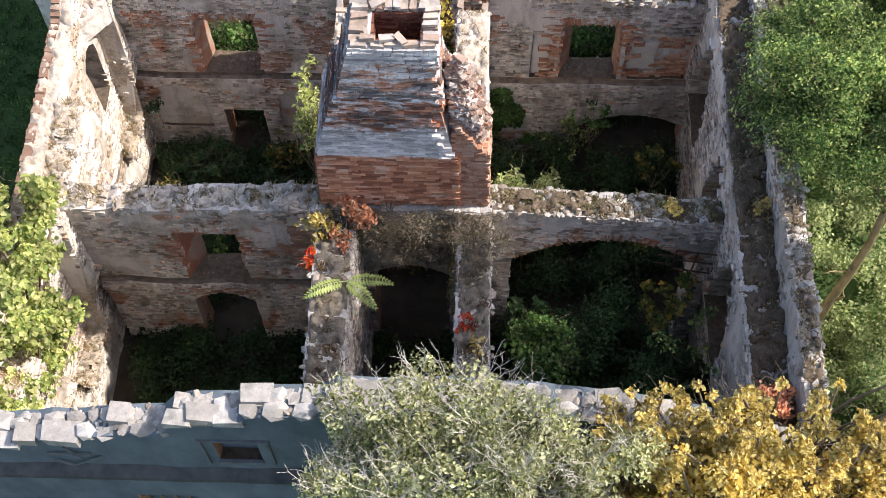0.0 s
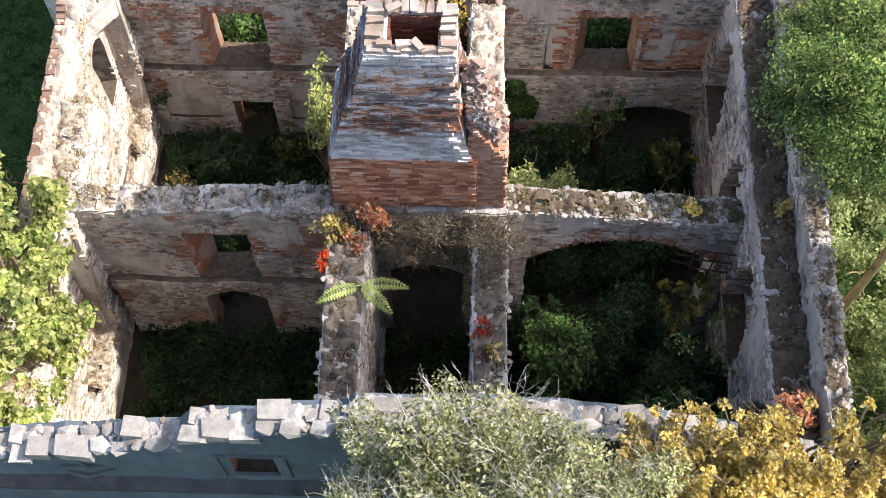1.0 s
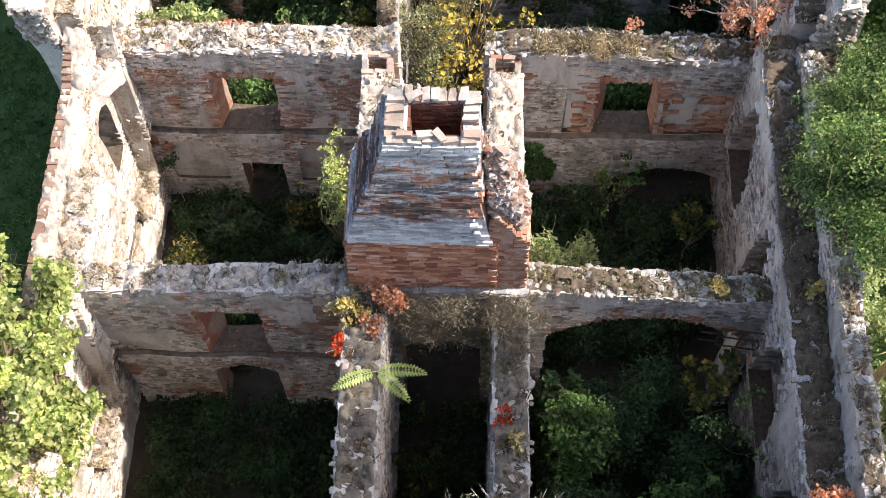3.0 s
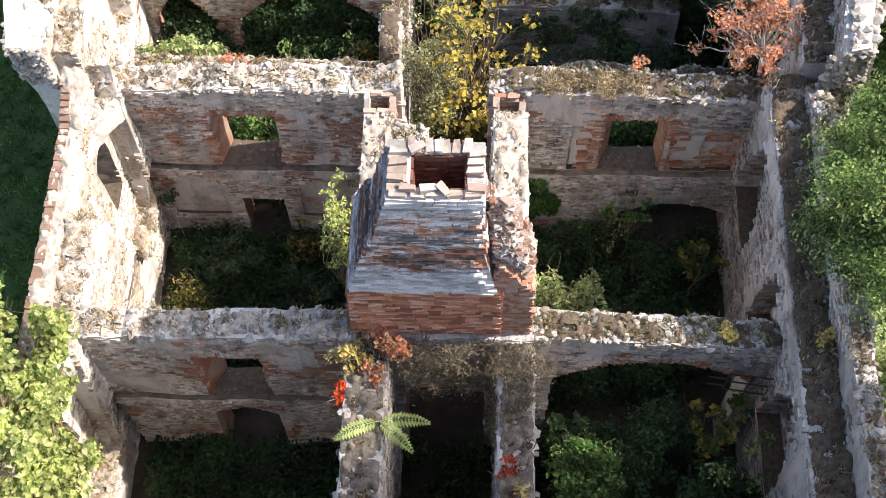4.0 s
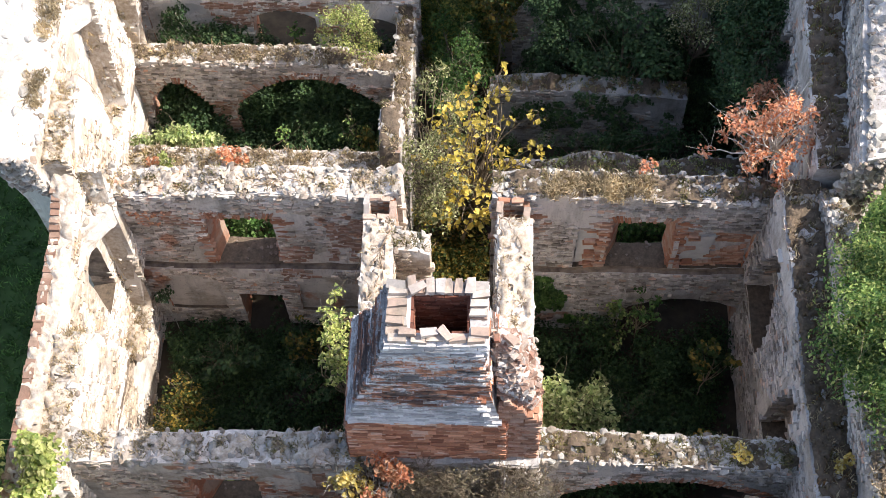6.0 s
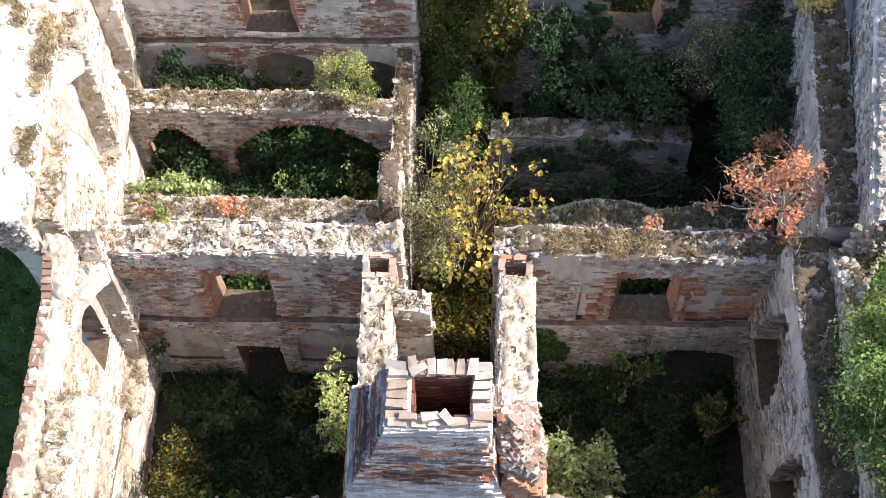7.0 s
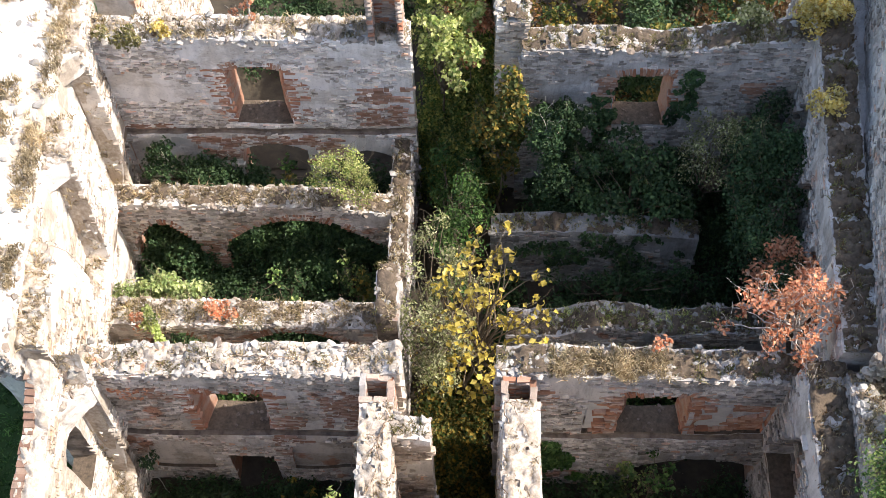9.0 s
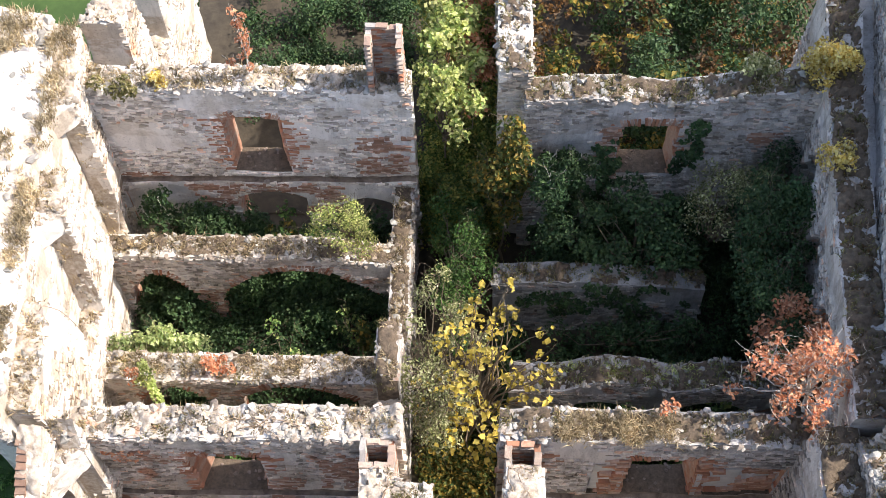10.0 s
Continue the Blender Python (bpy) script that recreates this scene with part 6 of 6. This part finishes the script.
shrub("young_elm", (-6.75, 22.9, 0), crown(16, (-6.75, 22.95, 2.7), (0.8, 0.4, 0.7), (0.25, 0.42)), 700, 0.13, GREEN, 630, "green young elm behind the doorway", "sapling", 0.03, 2, 0.7)
shrub("young_elm", (3.0, 23.1, 0), crown(18, (3.0, 23.1, 2.9), (0.9, 0.4, 0.8), (0.25, 0.42)), 700, 0.13, GREEN, 631, "green young elm behind the brick doorway", "sapling", 0.03, 2, 0.7)
shrub("vine_strand", (-9.35, 24.5, 3.4), [(-9.35 + 0.055 * i + 0.02 * math.sin(i * 2.1), 24.45 - 0.10 * i, 3.72 - 0.012 * i * i * 0.6, 0.13) for i in range(11)], 4200, 0.085, FROND, 632, "bright green vine strand hanging over the low wall", "creeper", 0.02, 0, 0.8)
shrub("orange_sapling", (-6.65, 30.35, 7.35), [(-6.65 + 0.10 * math.sin(2.3 * i) - (0.5 if i == 1 else 0), 30.35, 7.8 + 0.2 * i, 0.13) for i in range(11)], 1500, 0.10, ORANGE, 634, "slender bare sapling with orange leaves on the wall top", "sapling", 0.02, 2, 0.7, TWIG, twig_len=0.2)
shrub("dead_thicket", (-1.2, 15.0, 5.0), crown(95, (-1.3, 14.75, 6.4), (1.7, 0.4, 1.0), (0.2, 0.4)), 300, 0.10, DEADLEAF, 622, "grey-brown dead thicket hanging below the chimney", "shrub", 0.012, 10, 0.2, BARK, twig_len=0.3)
shrub("dead_thicket", (0.0, 15.0, 6.6), crown(26, (-0.1, 14.3, 7.05), (0.5, 1.1, 0.3), (0.18, 0.32)), 600, 0.10, DEADLEAF, 623, "olive-grey dry weeds over the wall crossing", "shrub", 0.012, 8, 0.22, BARK, twig_len=0.3)
shrub("dogwood_bush", (1.6, 12.8, 0), crown(30, (1.5, 12.9, 4.2), (0.6, 0.9, 0.7), (0.22, 0.4)), 600, 0.13, GREEN, 627, "pale green bush lit at its top in the roofless room", "shrub", 0.04, 2, 0.8)
shrub("dogwood_bush", (3.6, 10.9, 0), crown(44, (3.4, 10.9, 4.0), (1.5, 0.9, 0.8), (0.25, 0.42)), 650, 0.12, GREEN, 628, "green bush with scattered yellow leaves", "shrub", 0.04, 2, 0.8)
kinds = ((GREEN, "green sapling among the undergrowth"), (LEAFMIX, "yellowing sapling among the undergrowth"), (DARKGREEN, "dark green sapling in the shade"), (DARKGREEN, "dark leafy sapling on the shaded floor"), (ASH, "light green young ash in the roofless room"))
for k, (x0, x1, y0, y1, zt, n) in enumerate(((-8.6, -4.2, 10.4, 14.4, 1.2, 3), (0.8, 4.9, 10.2, 14.6, 4.6, 11), (-8.6, -4.2, 16.4, 20.8, 1.9, 8), (0.8, 5.0, 16.6, 20.8, 2.9, 8), (-10.0, -4.0, 25.3, 27.0, 1.9, 6), (0.0, 5.8, 22.6, 26.6, 2.2, 9), (-2.4, -0.9, 10.2, 14.4, 2.6, 5), (-10.3, -4.0, 28.4, 29.6, 2.4, 5))):
    for i in range(n):
        x, y = rs.uniform(x0, x1), rs.uniform(y0, y1)
        z, (mat, lab) = zt * rs.uniform(0.6, 1.15), rs.choice(kinds)
        r = rs.uniform(0.35, 0.6)
        shrub("sapling", (x, y, 0.0), crown(rs.randint(9, 15), (x, y, z - r * 0.4), (r * 1.5, r * 1.5, r), (r * 0.25, r * 0.5)), 620, rs.choice((0.11, 0.14, 0.18)), mat, 900 + 20 * k + i, lab, "sapling", 0.02, 1, 0.75)


def leaning_trunk(pts, radius, label):
    """A bare leaning trunk with a few broken limbs."""
    rng = random.Random(77)
    root = tagged(new("leaning_tree"), label, "tree")
    root.location = pts[0]
    inv = Matrix.Translation(-Vector(pts[0]))
    bm = bmesh.new()
    tube(bm, [Vector(p) for p in pts], radius, radius * 0.55, 9)
    bm.transform(inv)
    part("trunk", bm, TRUNK, root, smooth=True)
    for i in (2, 3, 4):
        a = Vector(pts[i])
        bm = bmesh.new()
        tube(bm, limb(rng, a, a + Vector((rng.uniform(-1.2, 0.4), rng.uniform(-0.6, 1.0), rng.uniform(0.6, 1.4))), 0.2), radius * 0.35, 0.01)
        bm.transform(inv)
        part("limb", bm, TRUNK, root, smooth=True)


leaning_trunk(((8.55, 14.95, 0.0), (8.6, 14.95, 2.0), (8.58, 14.9, 3.6), (8.62, 14.85, 5.2), (8.6, 14.8, 6.8), (8.7, 15.3, 9.0)), 0.14, "pale brown bare trunk standing beside the outer wall")

# grass on the walls
for i, w in enumerate(CROSS + LONG):
    mossy = w in (cl1, cr1)
    sunny = w in (left_a, left_b, left_bay, left_c, cl2, cr2)
    wall_grass(w, int(w.length * (6 if sunny else 12)), 700 + i, BROWN if mossy else DRY if i % 2 or sunny else MOSS, 16, 0.20)
    wall_grass(w, int(w.length * 7), 730 + i, MOSS if mossy or i % 2 and not sunny else DRY, 22, 0.12, label="low mossy weeds on the wall top")
for i, w in enumerate((arch_w, low_l, left_a, left_b, w5l)):
    wall_grass(w, int(w.length * 14), 762 + i, DRY, 18, 0.24, label="straw-coloured dry grass on the wall top")
for i, w in enumerate((right_a, right_b, w5r, w1r)):
    wall_grass(w, int(w.length * 30), 770 + i, BROWN if i < 2 else MOSS, 16, 0.12, label="brown mossy weeds on the shaded wall top")
wall_grass(low_r, 130, 779, LIME, 14, 0.18, 0.8, 6.0, label="sunlit yellow-green weeds on the low wall")
wall_grass(w2r, 120, 760, DRY, 22, 0.34, 1.2, 3.6, v_lo=0.0, v_hi=0.7)


# ---- small plants on the walls ----
def frond_plant(base, ways, seed, label):
    """A young tree of heaven: arching fronds of paired leaflets."""
    rng = np.random.default_rng(seed)
    root = tagged(new("tree_of_heaven"), label, "plant")
    root.location = base
    bm = bmesh.new()
    tube(bm, [Vector((0, 0, -0.3)), Vector((0, 0, 0.05)), Vector((0.01, 0, 0.15))], 0.02, 0.012, 6)
    part("stem", bm, BARK, root)
    for (dx, dy, L) in ways:
        d = Vector((dx, dy, 0)).normalized()
        pts = [d * L * s + Vector((0, 0, 0.15 + 0.30 * L * math.sin(2.4 * s) * 0.7 - 0.25 * L * s * s)) for s in np.linspace(0, 1, 9)]
        bm = bmesh.new()
        tube(bm, pts, 0.010, 0.003, 5)
        frond = part("frond", bm, FROND, root)
        side = d.cross(Vector((0, 0, 1)))
        for k in range(14):
            s = 0.12 + 0.86 * k / 13
            i = min(7, int(s * 8))
            p = pts[i].lerp(pts[i + 1], s * 8 - i)
            ln = 0.19 * math.sin(math.pi * (0.18 + 0.75 * s))
            for sg in (-1, 1):
                e = (side * sg + d * 0.35 + Vector((0, 0, -0.22 + rng.uniform(-0.12, 0.12)))).normalized()
                wv = d * 0.042
                bm = bmesh.new()
                rib = [bm.verts.new(p + e * ln * q - Vector((0, 0, 0.02 * q * q))) for q in (0.0, 0.5, 1.0)]
                for w in (wv, -wv):
                    edge = bm.verts.new(p + e * ln * 0.5 + w + Vector((0, 0, 0.008)))
                    bm.faces.new((rib[0], rib[1], edge))
                    bm.faces.new((rib[1], rib[2], edge))
                part("leaflet", bm, FROND, frond)
    return root


frond_plant((-2.85, 13.25, 7.15), ((-1, -0.42, 0.95), (0.75, -0.65, 0.9), (1, 0.02, 1.0)), 801, "young tree of heaven with bright green fronds on the wall")
for k, (x, y, z, mat, n, r, lab) in enumerate((
        (-0.2, 12.5, 7.05, SCARLET, 5, 0.16, "scarlet creeper on the corridor wall top"), (-0.05, 11.95, 7.1, GOLD, 3, 0.12, "yellow creeper leaves on the wall top"),
        (-2.75, 14.9, 7.5, ORANGE, 12, 0.24, "orange-red creeper hanging beside the chimney"), (-3.5, 14.6, 7.3, GOLD, 9, 0.22, "yellow creeper leaves beside the chimney"),
        (-3.65, 13.9, 7.0, SCARLET, 6, 0.15, "scarlet creeper on the wall edge"), (-3.1, 14.35, 7.15, ORANGE, 6, 0.16, "orange creeper on the wall top"),
        (-9.25, 24.05, 3.9, LIME, 8, 0.14, "bright green creeper climbing over the low wall"), (-7.5, 24.3, 3.9, ORANGE, 7, 0.2, "small rust-red shrub on the low wall"), (-9.6, 24.0, 3.9, ORANGE, 4, 0.16, "small orange shrub on the low wall"),
        (2.6, 22.0, 7.4, ORANGE, 4, 0.15, "thin rust-red sapling on the wall top"), 
        (-8.9, 30.2, 7.5, GOLD, 5, 0.18, "yellowing shrub on the wall top"), (-9.9, 29.9, 7.6, MOSS, 8, 0.25, "dry olive shrub on the wall corner"),
        (7.0, 30.3, 8.0, GOLD, 16, 0.36, "bright yellow shrub on the outer wall"), (5.3, 30.6, 7.6, OLIVE, 8, 0.26, "olive shrub on the wall top"),
        (6.1, 15.1, 7.6, GOLD, 5, 0.16, "yellowing tuft on the mossy wall top"), (4.3, 15.5, 6.8, GOLD, 5, 0.15, "yellow weed on the wall top"),
        (6.9, 27.8, 7.9, GOLD, 8, 0.24, "yellow weed on the mossy wall top"), (5.9, 10.6, 7.8, ORANGE, 8, 0.25, "rust-brown shrub on the wall top"),
        (-8.4, 16.6, 2.6, ORANGE, 3, 0.12, "coral-red sapling tip among brambles"), (-9.1, 20.9, 2.6, DARKGREEN, 6, 0.16, "green sapling in the corner of the room"),
        (-9.7, 29.4, 3.0, DARKGREEN, 8, 0.35, "dark green sapling before the plastered niche"), (1.0, 28.9, 5.0, DARKGREEN, 14, 0.45, "green sapling before the ivy wall"))):
    shrub("creeper" if "creeper" in lab else "sapling", (x, y, z - 0.35 if z > 3.2 else 0.0), crown(n, (x, y, z), (r * 1.6, r * 1.3, r * 1.2), (r * 0.6, r)), 1500, 0.10, mat, 820 + k, lab, "creeper" if "creeper" in lab else "shrub", 0.012, 2, 0.7, TWIG, twig_len=0.25)

ivy("ivy", w5r, (0.2, 3.0), (0.5, 5.5), 5200, 0.13, DARKGREEN, 861, "dark green ivy covering the grey wall")
ivy("ivy", w5r, (3.8, 4.6), (3.6, 6.6), 800, 0.13, DARKGREEN, 862, "dark ivy climbing beside the doorway")
ivy("ivy", w2r, (0.3, 2.4), (0.6, 3.4), 2600, 0.12, GREEN, 863, "green ivy at the foot of the wall")
ivy("dead_creeper", w1m, (0.2, 3.5), (4.6, 7.5), 4200, 0.06, DEADLEAF, 864, "dead brown creeper hanging below the chimney", 0.30, "creeper")
ivy("dead_creeper", cr1, (4.0, 5.9), (4.5, 7.1), 900, 0.07, MOSS, 865, "dry creeper hanging from the corridor wall", 0.25, "creeper")
ivy("creeper_leaves", w2l, (0.3, 1.5), (5.2, 6.4), 260, 0.09, ORANGE, 866, "orange creeper leaves on the rubble wall", 0.06, "creeper")
ivy("moss_patch", w2l, (5.7, 6.6), (2.2, 4.6), 900, 0.06, MOSS, 867, "yellow-green moss on the damp wall", 0.03, "moss")


def trailing_vines(w, count, seed, label):
    """Dead stems that wander along a wall's top and hang over its edges."""
    rng = random.Random(seed)
    for k in range(count):
        u, v = rng.uniform(0.2, w.length - 0.6), w.thick * rng.uniform(0.1, 0.9)
        heading = rng.uniform(-0.9, 0.9)
        pts = []
        for i in range(rng.randint(9, 15)):
            over = max(0.0, -v - 0.02, v - w.thick - 0.02)
            drop = 0.0 if -0.03 < v < w.thick + 0.03 else 0.12 * (len(pts) and 1) + over * 3.0
            pts.append(w.at(min(max(u, 0.05), w.length - 0.05), v, w.top(min(max(u, 0), w.length)) + 0.09 + 0.05 * math.sin(i * 1.7 + k) - drop))
            heading += rng.uniform(-0.5, 0.5)
            u, v = u + 0.13 * math.cos(heading), v + 0.09 * math.sin(heading)
            v = min(max(v, -0.12), w.thick + 0.12)
        bm = bmesh.new()
        tube(bm, pts, 0.014, 0.005, 5)
        for p in pts[2::2]:
            d = Vector((rng.uniform(-1, 1), rng.uniform(-1, 1), rng.uniform(0.1, 0.9))).normalized()
            tube(bm, limb(rng, p, p + d * rng.uniform(0.1, 0.3), 0.2, 3), 0.006, 0.002, 4)
        tagged(mesh_object("dead_vine", bm, VINE, smooth=True), label, "vine", "dead vines on the walls")


for i, (w, n) in enumerate(((cr2, 9), (cl2, 6), (arch_w, 4), (w2l, 4), (cr1, 3), (w5l, 3), (left_b, 4), (right_b, 3))):
    trailing_vines(w, n, 880 + i, "dead brown vine stem trailing over the wall top")


def grille():
    root = tagged(new("window_grille"), "rusty iron window grille leaning on the wall", "grille")
    root.location = (5.05, 15.1, 5.2)
    for (x0, z0, x1, z1) in ((-0.5, 0.42, 0.45, 0.5), (-0.5, -0.45, 0.4, -0.42), (-0.5, 0.42, -0.5, -0.45), (0.45, 0.5, 0.4, -0.42), (-0.02, 0.46, -0.05, -0.43), (-0.9, 0.1, -0.5, 0.12), (-0.9, -0.3, -0.5, -0.28), (-0.5, 0.0, 0.42, 0.05)):
        bm = bmesh.new()
        tube(bm, [Vector((x0, -0.1 - 0.15 * x0, z0)), Vector(((x0 + x1) / 2, -0.1 - 0.075 * (x0 + x1), (z0 + z1) / 2)), Vector((x1, -0.1 - 0.15 * x1, z1))], 0.022, 0.022, 4)
        part("bar", bm, IRON, root)


grille()


def meadow():
    rng = random.Random(91)
    spots = [(rng.uniform(-19, -10.9), rng.uniform(13, 33), 0.05) for _ in range(5200)]
    ob = tufts("meadow_grass", spots, 7, 0.16, GREEN, 92, None, 0.02, 0.6)
    tagged(ob, "dark green meadow grass beside the ruin", "grass", kind="stuff")


def gallery_weeds(x0, x1, y0, y1, z, n, seed, material, label):
    rng = random.Random(seed)
    spots = []
    while len(spots) < n:
        x, y = rng.uniform(x0, x1), rng.uniform(y0, y1)
        if noise.noise((x * 0.9, y * 0.9, seed)) > -0.05:
            spots.append((x, y, z))
    tagged(tufts("grass_tufts", spots, 14, 0.22, material, seed), label, "grass", kind="stuff")


meadow()
gallery_weeds(-11.2, -10.7, 21.3, 31.0, 8.68, 260, 95, DRY, "straw-coloured dry weeds on the gallery wall")
gallery_weeds(-12.6, -11.4, 26.0, 31.2, 8.85, 260, 96, DRY, "dry weeds on the gallery's outer edge")
ivy("ivy", mid_r, (0.2, 5.2), (1.0, 3.1), 2200, 0.12, DARKGREEN, 868, "dark green ivy on the low wall")
